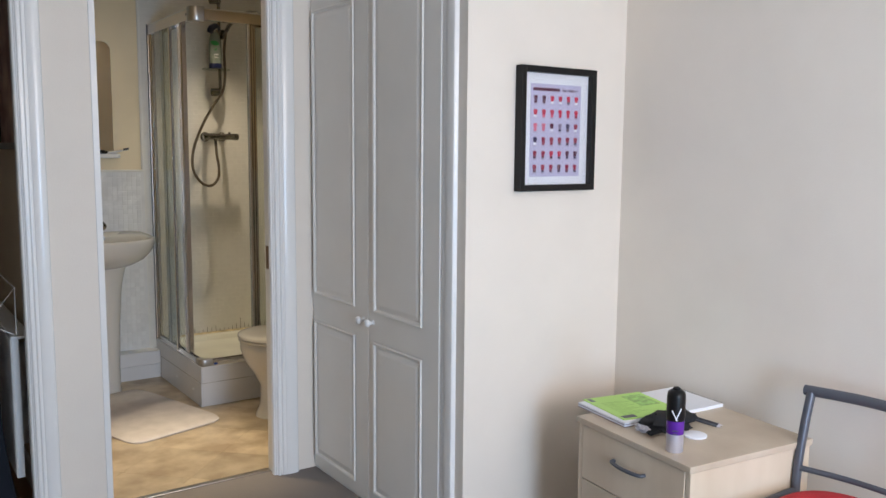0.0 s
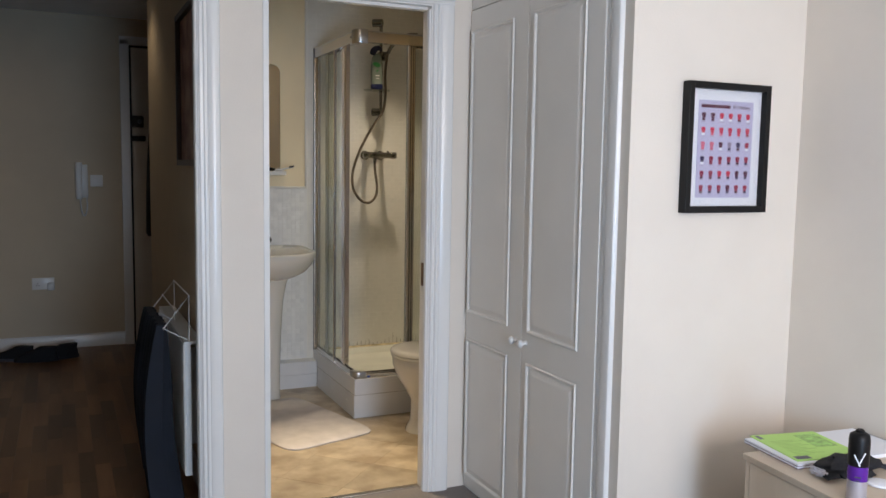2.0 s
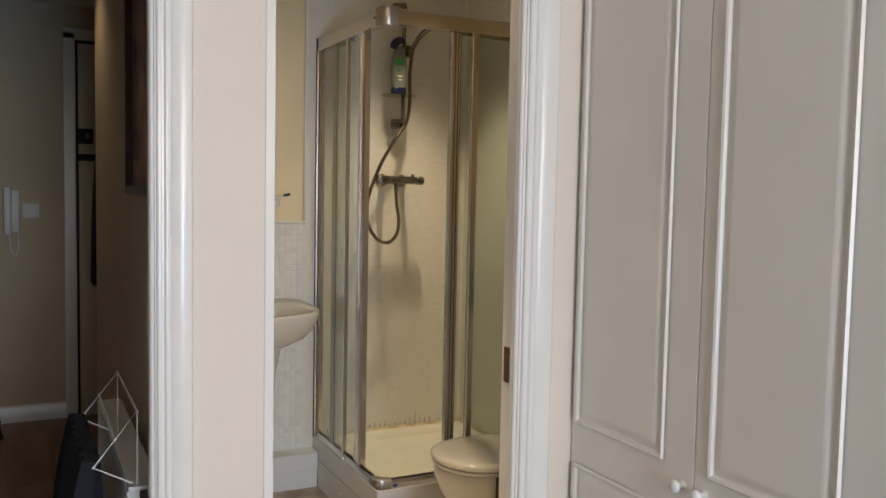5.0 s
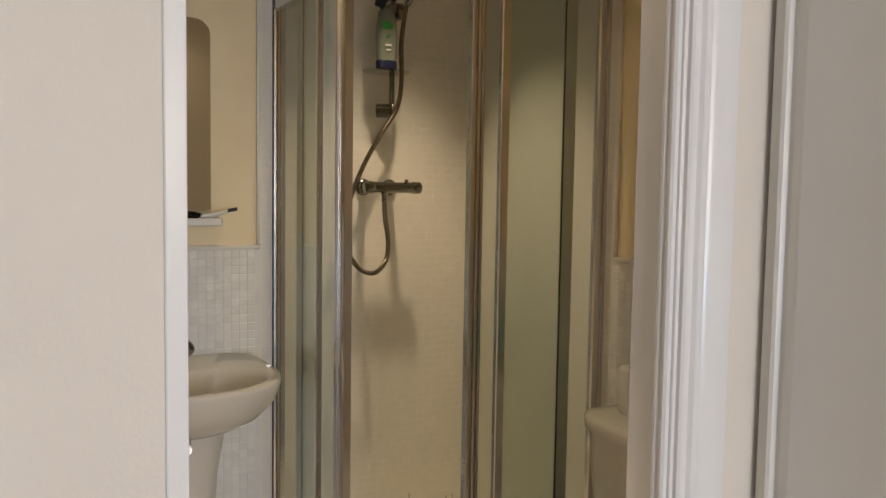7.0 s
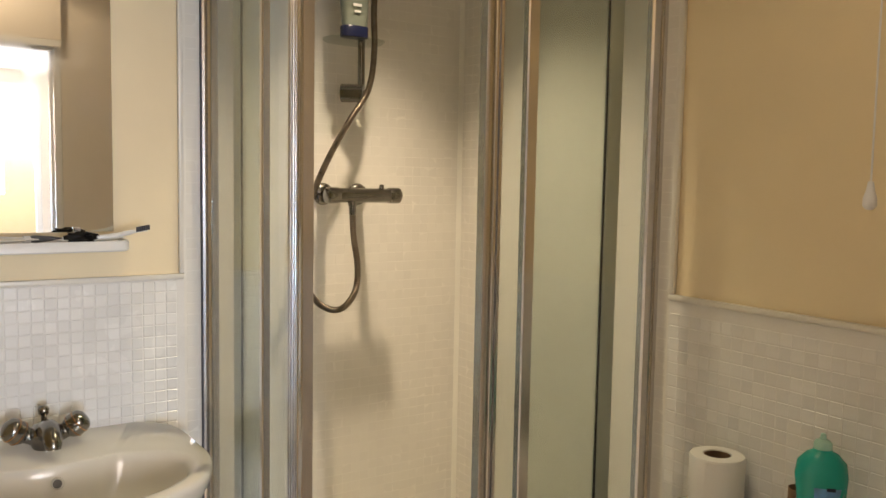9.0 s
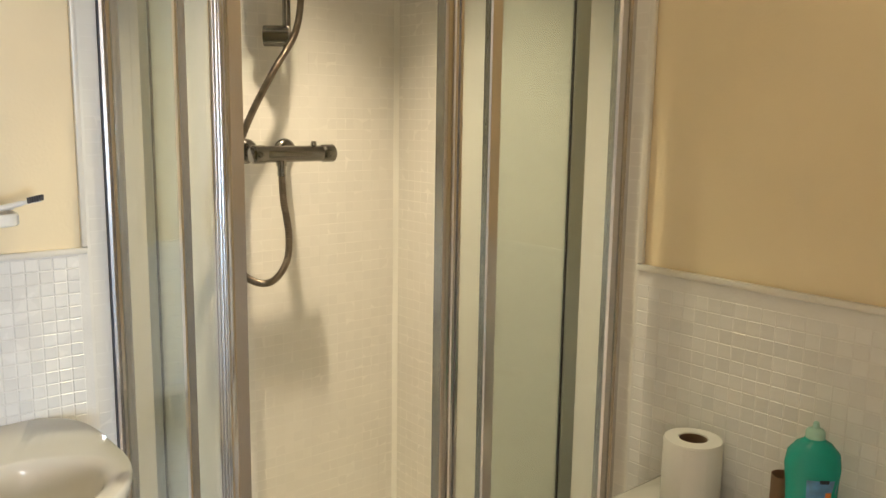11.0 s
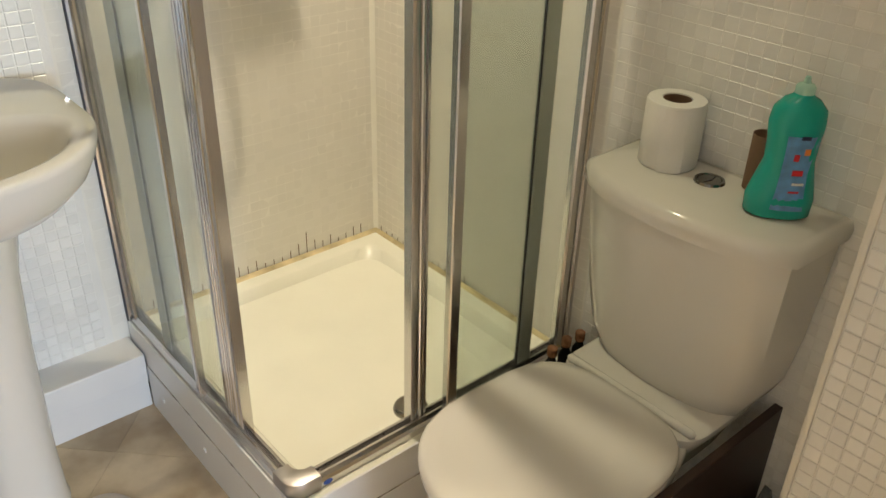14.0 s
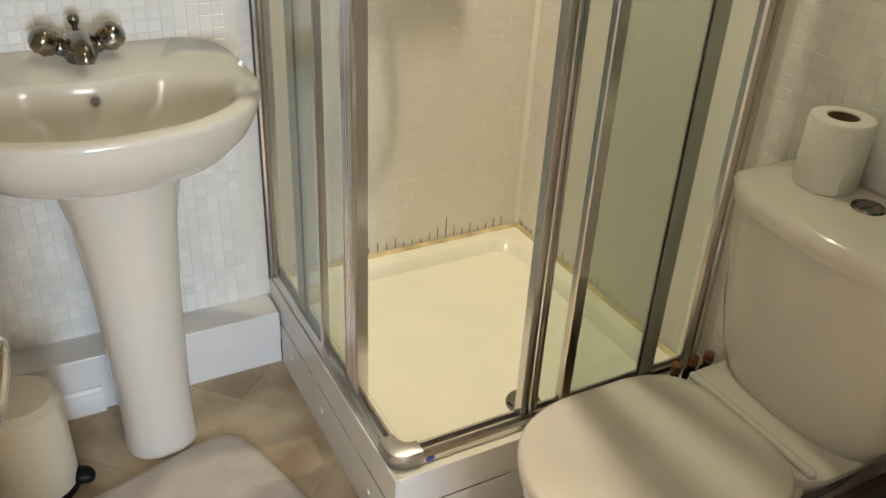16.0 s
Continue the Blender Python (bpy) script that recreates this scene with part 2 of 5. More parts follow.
def tube(points, radius, n=10, bm=None, smooth_steps=0, rib=0.0):
    """A round tube along the points; rib: every second ring swells by so much."""
    bm = bm or bmesh.new()
    pts = spline(points, smooth_steps) if smooth_steps else [Vector(p) for p in points]
    rings, side = [], None
    for i, p in enumerate(pts):
        d = (pts[min(i + 1, len(pts) - 1)] - pts[max(i - 1, 0)]).normalized()
        side = (side - d * side.dot(d)).normalized() if side else d.orthogonal().normalized()
        up = d.cross(side)
        r = (radius[i] if isinstance(radius, (list, tuple)) else radius) * (1 + rib * (i % 2))
        rings.append([bm.verts.new(p + side * r * math.cos(2 * math.pi * k / n) + up * r * math.sin(2 * math.pi * k / n)) for k in range(n)])
    for a, b in zip(rings, rings[1:]):
        for k in range(n):
            j = (k + 1) % n
            bm.faces.new((a[k], a[j], b[j], b[k]))
    bm.faces.new(rings[0][::-1])
    bm.faces.new(rings[-1])
    return bm


def loft(rings, bm=None, cap_start=True, cap_end=True):
    """Skin closed rings of equal length."""
    bm = bm or bmesh.new()
    vs = [[bm.verts.new(p) for p in ring] for ring in rings]
    n = len(vs[0])
    fs = []
    for a, b in zip(vs, vs[1:]):
        for k in range(n):
            j = (k + 1) % n
            fs.append(bm.faces.new((a[k], a[j], b[j], b[k])))
    if cap_start:
        fs.append(bm.faces.new(vs[0][::-1]))
    if cap_end:
        fs.append(bm.faces.new(vs[-1]))
    bmesh.ops.recalc_face_normals(bm, faces=fs)
    return bm


def oval(cx, cy, z, a, b, n=40, p=2.0, turn=0.0):
    """A superellipse ring."""
    out = []
    for k in range(n):
        t = 2 * math.pi * k / n
        c, s = math.cos(t), math.sin(t)
        x, y = a * math.copysign(abs(c) ** (2 / p), c), b * math.copysign(abs(s) ** (2 / p), s)
        out.append((cx + x * math.cos(turn) - y * math.sin(turn), cy + x * math.sin(turn) + y * math.cos(turn), z))
    return out


def extrude_profile(profile, start, end, across, up):
    """Sweep a 2D profile (a, b) straight from start to end; a runs along across, b along up."""
    bm = bmesh.new()
    across, up = Vector(across), Vector(up)
    return loft([[Vector(p) + across * a + up * b for a, b in profile] for p in (start, end)], bm)


def structure(name, bm, mat, label="", smooth=False):
    return link_mesh(name, bm, mat, None, label, smooth, kind="structure")

# plan
CEIL = 2.40
WF, WB = 2.92, 3.025          # front and back of the wall with the two doorways
DL, DR = 1.221, 1.87         # bathroom doorway
HL, HR = 0.20, 0.965         # hall doorway
DTOP = 1.99
BY, BX = 4.80, 2.705         # back and side wall of the bathroom
PX, PY = 2.47, 3.36          # pier beside the toilet
PIC_Y, CORNER_X, SIDE_X = 1.868, 2.07, 2.75
HALL_X, HALL_END, HALL_Y = 1.02, 5.25, 6.40
WARD_X, W0, WM, W1 = 2.045, 1.99, 2.455, 2.915
DADO = 1.215

floor_bm = box(-1.6, 2.85, -1.6, 2.99, -0.1, 0.0)
structure("carpet_floor", floor_bm, M_CARPET, "grey brown carpet of the bedroom")
structure("bathroom_floor_base", box(1.12, 2.8, 2.99, 4.9, -0.1, 0.0), M_VINYL, "stone-effect vinyl bathroom floor")
structure("hall_floor_base", box(-1.0, 1.12, 2.99, 4.9, -0.1, 0.0), M_LAMINATE, "oak laminate hall floor")
structure("hall_floor_base", box(-1.0, 2.6, 4.9, 6.5, -0.1, 0.0), M_LAMINATE, "oak laminate hall floor")

structure("ceiling", box(-1.6, 2.85, -1.7, 6.5, CEIL, CEIL + 0.1), M_CEIL, "white ceiling")

# wall with the two doorways
structure("wall_bedroom", box(-1.6, HL - 0.03, WF, WB, 0, CEIL), M_WALL, "cream wall with the hall doorway")
structure("wall_bedroom", box(HL - 0.03, HR + 0.028, WF, WB, DTOP + 0.03, CEIL), M_WALL)
structure("wall_bedroom", box(HR + 0.028, DL - 0.022, WF, WB, 0, CEIL), M_WALL, "cream strip of wall between the doorways")
structure("wall_bedroom", box(DL - 0.022, DR + 0.028, WF, WB, DTOP + 0.03, CEIL), M_WALL)
structure("wall_bedroom", box(DR + 0.028, 2.85, WF, 2.998, 0, CEIL), M_WALL)
structure("wall_bath_front", box(PX + 0.01, 2.85, 2.998, WB, 0, CEIL), M_YELLOW)
# wardrobe alcove and picture wall
structure("wall_wardrobe", box(WARD_X + 0.03, 2.68, 1.92, 1.99 - 0.03, 0, CEIL), M_WALL)
structure("wall_wardrobe_top", box(WARD_X + 0.03, 2.68, 1.96, WF, 2.05, CEIL), M_WALL)
structure("wall_picture", box(CORNER_X, SIDE_X + 0.1, PIC_Y, 1.92, 0, CEIL), M_WALL, "cream wall with the framed picture")
structure("wall_side", box(SIDE_X, SIDE_X + 0.1, -1.6, PIC_Y, 0, CEIL), M_WALL, "cream side wall of the bedroom")
structure("wall_left", box(-1.6, -1.5, -1.6, WF, 0, CEIL), M_WALL)
# window wall behind the walk
structure("wall_window", box(-1.5, 0.55, -1.7, -1.6, 0, CEIL), M_WALL)
structure("wall_window", box(2.45, SIDE_X, -1.7, -1.6, 0, CEIL), M_WALL)
structure("wall_window", box(0.55, 2.45, -1.7, -1.6, 0, 0.40), M_WALL)
structure("wall_window", box(0.55, 2.45, -1.7, -1.6, 2.28, CEIL), M_WALL)
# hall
# these walls carry the hall's dimness in a darkened cream
structure("wall_hall", box(HALL_X, 1.16, WB, BY + 0.1, 0, CEIL), M_HALL_SHADED, "cream hall wall")
structure("wall_hall", box(HALL_X, 2.6, BY + 0.1, HALL_END, 0, CEIL), M_HALL_SHADED)
structure("wall_hall_end", box(-1.0, 2.6, HALL_Y, HALL_Y + 0.1, 0, CEIL), M_HALL_SHADED, "cream end wall of the hall")
structure("wall_hall_left", box(-1.0, -0.9, WB, HALL_Y, 0, CEIL), M_HALL_SHADED)
structure("wall_hall_right", box(2.5, 2.6, HALL_END, HALL_Y, 0, CEIL), M_HALL_SHADED)
# bathroom
structure("wall_bath_left", box(1.16, 1.215, WB, BY, 0, CEIL), M_YELLOW)
structure("wall_bath_back", box(1.16, BX + 0.1, BY + 0.008, BY + 0.1, 0, CEIL), M_YELLOW, "warm cream bathroom wall")
structure("wall_bath_side", box(BX + 0.008, BX + 0.1, PY, BY, 0, CEIL), M_YELLOW, "warm cream bathroom wall")
structure("wall_bath_pier", box(PX + 0.008, BX + 0.1, WB, PY - 0.008, 0, CEIL), M_YELLOW, "tiled pier beside the toilet")

# door linings and architraves
ARCH = [(0, 0), (0, 0.010), (0.004, 0.013), (0.010, 0.013), (0.013, 0.009), (0.018, 0.009), (0.022, 0.015), (0.028, 0.016), (0.034, 0.014), (0.040, 0.018), (0.072, 0.020), (0.084, 0.018), (0.090, 0.012), (0.092, 0)]


def lining(x0, x1, name, mid_stop=True, left=True, y1=WB + 0.004):
    frame_ = thing(name, "white gloss door lining round an open doorway", "door frame", (x0, WF, 0))
    frame_["kind"] = "structure"
    if left:
        part("jamb", box(x0 - 0.022, x0, WF - 0.004, WB + 0.004, 0, DTOP, 0.002), M_GLOSS, frame_)
    part("jamb", box(x1, x1 + 0.028, WF - 0.004, y1, 0, DTOP, 0.002), M_GLOSS, frame_)
    part("head", box(x0 - 0.022, x1 + 0.028, WF - 0.004, WB + 0.004, DTOP, DTOP + 0.028, 0.002), M_GLOSS, frame_)
    if mid_stop:
        part("stop", extrude_profile(STOP, (x1 + 0.0005, WF + 0.001, 0), (x1 + 0.0005, WF + 0.001, DTOP - 0.012), (-1, 0, 0), (0, 1, 0)), M_GLOSS, frame_, smooth=35)
        part("stop", box(x0, x1, WF + 0.03, WF + 0.068, DTOP - 0.012, DTOP, 0.002), M_GLOSS, frame_)
    return frame_


STOP = [(0, 0), (0.006, 0.001), (0.009, 0.005), (0.009, 0.009), (0.006, 0.012), (0.0065, 0.015), (0.009, 0.018), (0.009, 0.023), (0.005, 0.028), (0, 0.032)]
bath_lining = lining(DL, DR, "door_frame", y1=3.002)
hall_lining = lining(HL, HR, "door_frame")
part("keep_plate", box(DR - 0.003, DR - 0.0002, WF + 0.042, WF + 0.066, 0.865, 0.96), paint("tarnished_brass", (0.17, 0.10, 0.05), 0.35, 0.8, vary=0.2), bath_lining, "tarnished brass keep plate")
part("keep_plate", box(HR - 0.002, HR, WF + 0.003, WF + 0.02, 0.84, 0.93), paint("brass", (0.20, 0.13, 0.07), 0.35, 0.8, vary=0.2), hall_lining, "small brass keep plate")


def architrave(name, x, sign, top, y=WF - 0.0005, ymin=-1, parent=None, head=None, width=1.0, xplane=None):
    prof = [(a * width, b) for a, b in ARCH]
    bm = extrude_profile(prof, (x, y, 0), (x, y, top), (sign, 0, 0), (0, -1, 0))
    return part(name, bm, M_GLOSS, parent, smooth=35)


architrave("architrave", DR + 0.006, 1, DTOP + 0.006, parent=bath_lining)
part("architrave", extrude_profile(ARCH, (DL - 0.02, WF - 0.0005, DTOP + 0.006), (DR + 0.098, WF - 0.0005, DTOP + 0.006), (0, 0, 1), (0, -1, 0)), M_GLOSS, bath_lining, smooth=35)
architrave("architrave", HR + 0.004, 1, DTOP + 0.006, parent=hall_lining, width=0.82)
architrave("architrave", HL - 0.004, -1, DTOP + 0.006, parent=hall_lining)
part("architrave", extrude_profile(ARCH, (HL - 0.096, WF - 0.0005, DTOP + 0.006), (HR + 0.079, WF - 0.0005, DTOP + 0.006), (0, 0, 1), (0, -1, 0)), M_GLOSS, hall_lining, smooth=35)


# panelled bathroom door, open against the left wall
def panel_mould(u0, u1, v0, v1, place, w=0.028, depth=0.010, arch=0.0):
    """A raised moulding frame and fielded panel, laid out by place(u, v, n)."""
    bm = bmesh.new()
    prof = [(0, 0.0), (0.004, 0.006), (0.010, 0.004), (0.014, -0.003), (0.020, -0.003), (0.034, 0.002), (0.040, 0.003)]
    rings = [[bm.verts.new(place(u, v, n * depth / 0.010)) for u, v in ((u0 + d, v0 + d), (u1 - d, v0 + d), (u1 - d, v1 - d), (u0 + d, v1 - d))] for d, n in prof]
    for a, b in zip(rings, rings[1:]):
        for k in range(4):
            j = (k + 1) % 4
            bm.faces.new((a[k], a[j], b[j], b[k]))
    bm.faces.new(rings[-1])
    bmesh.ops.recalc_face_normals(bm, faces=bm.faces[:])
    return bm


bath_door = thing("door", "white gloss panelled bathroom door, wide open, chrome lever handle", "door", (DL, WB, 0))
TURN_D = Matrix.Translation((DL + 0.012, 3.034, 0.008)) @ Matrix.Rotation(radians(90 - 8.2), 4, "Z")
part("leaf", box(0, 0.648, 0, 0.036, 0, 1.975, 0.0015, m=TURN_D), M_GLOSS, bath_door)
for u0, u1 in ((0.10, 0.295), (0.353, 0.548)):
    for v0, v1 in ((0.16, 0.78), (0.93, 1.86)):
        part("panel", panel_mould(u0, u1, v0, v1, lambda u, v, n: TURN_D @ Vector((u, -0.0005 - n - 0.003, v))), M_GLOSS, bath_door)
handle = part("handle_plate", box(0.585, 0.625, -0.008, 0, 0.86, 1.02, 0.004, m=TURN_D), M_CHROME, bath_door, "chrome lever handle on a back plate")
part("lever", tube([TURN_D @ Vector(p) for p in ((0.605, -0.008, 0.965), (0.605, -0.045, 0.965), (0.585, -0.052, 0.963), (0.53, -0.052, 0.955), (0.495, -0.05, 0.962))], 0.009, 10, smooth_steps=5), M_CHROME, handle, smooth=True)

# wardrobe
wardrobe = thing("wardrobe", "built-in wardrobe with two closed off-white panelled doors", "wardrobe", (WARD_X, WM, 0))
T_W = 0.022
X_F = WARD_X
for y0, y1, ky, ya, yb in ((WM + 0.0015, W1, WM + 0.033, 2.55, 2.895), (W0 + 0.002, WM - 0.0015, WM - 0.033, 2.085, 2.41)):
    d = part("door", box(X_F, X_F + T_W, y0, y1, 0.012, 1.985, 0.0025), M_WARD, wardrobe)
    for v0, v1 in ((0.06, 0.648), (0.757, 1.905)):
        part("panel", panel_mould(ya, yb, v0, v1, lambda u, v, n: Vector((X_F - 0.0005 - n - 0.003, u, v))), M_WARD, d)
    part("knob", lathe([(0.0, 0.034), (0.010, 0.033), (0.0145, 0.027), (0.0145, 0.021), (0.008, 0.014), (0.006, 0.004), (0.011, 0.001), (0.011, 0.0)], (X_F, ky, 0.718), 16, m=Matrix.Rotation(radians(-90), 4, "Y")), M_WPLAST, d, "small round white knob", smooth=50)
part("fascia", box(X_F + 0.004, X_F + 0.03, W0, WF - 0.003, 1.989, 2.06, 0.002), M_WARD, wardrobe)
part("side_stile", box(X_F + 0.004, X_F + 0.03, W0 - 0.006, W0 - 0.001, 0, 2.06), M_WARD, wardrobe)
part("plinth", box(X_F + 0.006, X_F + 0.03, W0, WF - 0.003, 0, 0.010), M_WARD, wardrobe)
part("architrave", extrude_profile([(a * 0.78, b) for a, b in ARCH], (X_F + 0.016, W0 - 0.006, 0), (X_F + 0.016, W0 - 0.006, 2.06), (0, -1, 0), (-1, 0, 0)), M_GLOSS, wardrobe, smooth=35)
part("architrave", extrude_profile([(a * 0.78, b) for a, b in ARCH], (X_F + 0.016, W0 - 0.006, 2.062), (X_F + 0.016, WF - 0.004, 2.062), (0, 0, 1), (-1, 0, 0)), M_GLOSS, wardrobe, smooth=35)
structure("wall_wardrobe_reveal", box(X_F + 0.012, X_F + 0.0248, PIC_Y, W0 - 0.077, 0, CEIL), M_WALL, "narrow cream strip beside the wardrobe")


# skirting boards
SKIRT = [(0, 0), (0.016, 0), (0.016, 0.07), (0.013, 0.078), (0.013, 0.086), (0.008, 0.096), (0.003, 0.10), (0, 0.10)]


def skirting(a, b, out):
    return structure("baseboard", extrude_profile(SKIRT, a, b, out, (0, 0, 1)), M_GLOSS, smooth=30)


skirting((CORNER_X, PIC_Y, 0), (SIDE_X, PIC_Y, 0), (0, -1, 0))
skirting((SIDE_X, PIC_Y, 0), (SIDE_X, -1.6, 0), (-1, 0, 0))
skirting((-0.9, HALL_Y, 0), (0.93, HALL_Y, 0), (0, -1, 0))
skirting((HALL_X, WB, 0), (HALL_X, HALL_END, 0), (-1, 0, 0))
structure("threshold_strip", box(DL, DR, 2.975, 3.005, 0.0, 0.006, 0.002), M_ALU, "metal threshold strip")
structure("threshold_strip", box(HL, HR, 2.975, 3.005, 0.0, 0.006, 0.002), M_ALU, "metal threshold strip")

# window behind the walk
window = thing("window_1", "white framed bedroom window", "window", (1.50, -1.65, 0.4))
window["kind"] = "structure"
for x0, x1, z0, z1 in ((0.55, 0.60, 0.4, 2.28), (2.4, 2.45, 0.4, 2.28), (0.60, 2.4, 0.4, 0.45), (0.60, 2.4, 2.23, 2.28), (1.48, 1.52, 0.45, 2.23)):
    part("window_frame", box(x0, x1, -1.68, -1.605, z0, z1, 0.004), M_GLOSS, window)
pane = part("pane", box(0.60, 2.4, -1.6145, -1.6105, 0.45, 2.23), M_CLEAR, window)
pane.visible_shadow = False
structure("ground", box(-40, 40, -60, -1.8, -3.2, -3.0), M_CARPET, "ground outside the window")

# picture with a print
pic = thing("framed_picture", "black framed print of red shirts, hanging on the cream wall", "picture", (2.42, PIC_Y, 1.42))
px0, px1, pz0, pz1, py0, py1 = 2.248, 2.580, 1.225, 1.627, PIC_Y - 0.033, PIC_Y - 0.001
FW = 0.0205
for x0, x1, z0, z1 in ((px0, px0 + FW, pz0, pz1), (px1 - FW, px1, pz0, pz1), (px0 + FW, px1 - FW, pz0, pz0 + FW), (px0 + FW, px1 - FW, pz1 - FW, pz1)):
    part("frame", box(x0, x1, py0, py1, z0, z1, 0.0015), M_BLACK, pic)
part("mount", box(px0 + FW - 0.002, px1 - FW + 0.002, py1 - 0.010, py1 - 0.006, pz0 + FW - 0.002, pz1 - FW + 0.002), M_PAPER, pic, "white mount")
PX0, PX1, PZ0, PZ1 = px0 + 0.055, px1 - 0.055, pz0 + 0.047, pz1 - 0.054
pr = part("print", box(PX0, PX1, py1 - 0.0115, py1 - 0.0102, PZ0, PZ1), paint("lilac_print", (0.52, 0.49, 0.66), 0.5, vary=0.02), pic, "lilac print")
KIT = {"r": paint("red_print", (0.58, 0.03, 0.08), 0.5), "d": paint("dark_print", (0.10, 0.02, 0.05), 0.5), "m": paint("maroon_print", (0.30, 0.02, 0.06), 0.5), "p": paint("pink_print", (0.66, 0.16, 0.24), 0.5), "w": M_PAPER, "g": paint("grey_print", (0.30, 0.24, 0.34), 0.5), "n": paint("navy_print", (0.05, 0.03, 0.09), 0.5)}
m_shirt = [KIT["r"], KIT["d"]]
pw, ph = PX1 - PX0, PZ1 - PZ0
for r, row in enumerate(("dd dd rw rw rd rw", "rw rp rp rr rr rm", "pp pp dw gn nd mw", "nw mm mm md md mn", "md md rd rd dn dn", "md mn md dn md mn")):
    for c, (top, low) in enumerate(row.split()):
        cx, cz = PX0 + pw * (c + 0.58) / 6.15, PZ0 + ph * (0.075 + 0.149 * (5 - r))
        bm = bmesh.new()
        pts = [(-0.0060, -0.001), (0.0060, -0.001), (0.0064, 0.0070), (0.0076, 0.0060), (0.0084, 0.0125), (0.0062, 0.0160), (0.0022, 0.0168), (0.0, 0.0152), (-0.0022, 0.0168), (-0.0062, 0.0160), (-0.0084, 0.0125), (-0.0076, 0.0060), (-0.0064, 0.0070)]
        shirt = part("shirt", loft([[(cx + x, py1 - d, cz + z) for x, z in pts] for d in (0.0116, 0.0122)]), KIT[top], pr)
        pts = [(-0.0060, -0.0086), (-0.0006, -0.0086), (0.0, -0.0060), (0.0006, -0.0086), (0.0060, -0.0086), (0.0055, -0.0014), (-0.0055, -0.0014)]
        part("shorts", loft([[(cx + x, py1 - d, cz + z) for x, z in pts] for d in (0.0116, 0.0122)]), KIT[low], shirt)
        part("caption", box(cx - 0.0075, cx + 0.0075, py1 - 0.0122, py1 - 0.0116, cz - 0.0125, cz - 0.0112), KIT["g"], shirt)


def words(name, text, size, m, mat, parent, depth=0.0003, label=""):
    cu = bpy.data.curves.new(name, "FONT")
    cu.body, cu.size, cu.extrude, cu.align_x, cu.align_y = text, size, depth, "CENTER", "CENTER"
    tmp = new(name, cu)
    dg = bpy.context.evaluated_depsgraph_get()
    me = bpy.data.meshes.new_from_object(tmp.evaluated_get(dg))
    bpy.data.objects.remove(tmp)
    me.transform(m)
    me.materials.clear()
    me.materials.append(mat)
    ob = new(name, me)
    WORLD[ob] = Matrix.Identity(4)
    ob.parent, ob.matrix_parent_inverse = parent, WORLD[parent].inverted()
    return tagged(ob, label)


words("title", "Kit History", 0.0155, Matrix.Translation((PX1 - 0.050, py1 - 0.0122, PZ1 - 0.018)) @ Matrix.Rotation(radians(90), 4, "X"), m_shirt[1], pr)
part("title_bar", box(PX0 + 0.010, PX1 - 0.096, py1 - 0.0122, py1 - 0.0116, PZ1 - 0.023, PZ1 - 0.013), m_shirt[1], pr)
part("glazing", box(px0 + FW, px1 - FW, py1 - 0.0155, py1 - 0.0140, pz0 + FW, pz1 - FW), M_CLEAR, pic)

# bedside cabinet
CAB = Matrix.Translation((2.193, 1.086, 0)) @ Matrix.Rotation(radians(-6.5), 4, "Z")
CW, CD, CH = 0.452, 0.455, 0.567
cab = thing("bedside_cabinet", "pale birch bedside cabinet with closed drawers by the cream wall", "bedside cabinet", (2.4, 1.3, 0))
part("top", box(-0.008, CD, -0.006, CW + 0.006, CH - 0.018, CH, 0.002, m=CAB), M_BIRCH, cab)
part("side_panel", box(0.0, CD - 0.004, 0, 0.016, 0, CH - 0.0185, 0.001, m=CAB), M_BIRCH, cab)
part("side_panel", box(0.0, CD - 0.004, CW - 0.016, CW, 0, CH - 0.0185, 0.001, m=CAB), M_BIRCH, cab)
part("back_panel", box(CD - 0.012, CD - 0.004, 0.0165, CW - 0.0165, 0.02, CH - 0.019, m=CAB), M_BIRCH, cab)
part("plinth", box(0.03, 0.045, 0.0165, CW - 0.0165, 0, 0.05, m=CAB), M_BIRCH, cab)
for k in range(3):
    z0 = 0.052 + k * 0.166
    dr = part("drawer", box(-0.002, 0.016, 0.0185, CW - 0.0185, z0, z0 + 0.1625, 0.002, m=CAB), M_BIRCH, cab)
    part("handle", tube([CAB @ Vector(p) for p in ((-0.001, CW / 2 - 0.062, z0 + 0.10), (-0.018, CW / 2 - 0.055, z0 + 0.10), (-0.027, CW / 2, z0 + 0.10), (-0.018, CW / 2 + 0.055, z0 + 0.10), (-0.001, CW / 2 + 0.062, z0 + 0.10))], 0.0055, 8, smooth_steps=4), M_STEEL, dr, "curved metal bow handle", smooth=True)


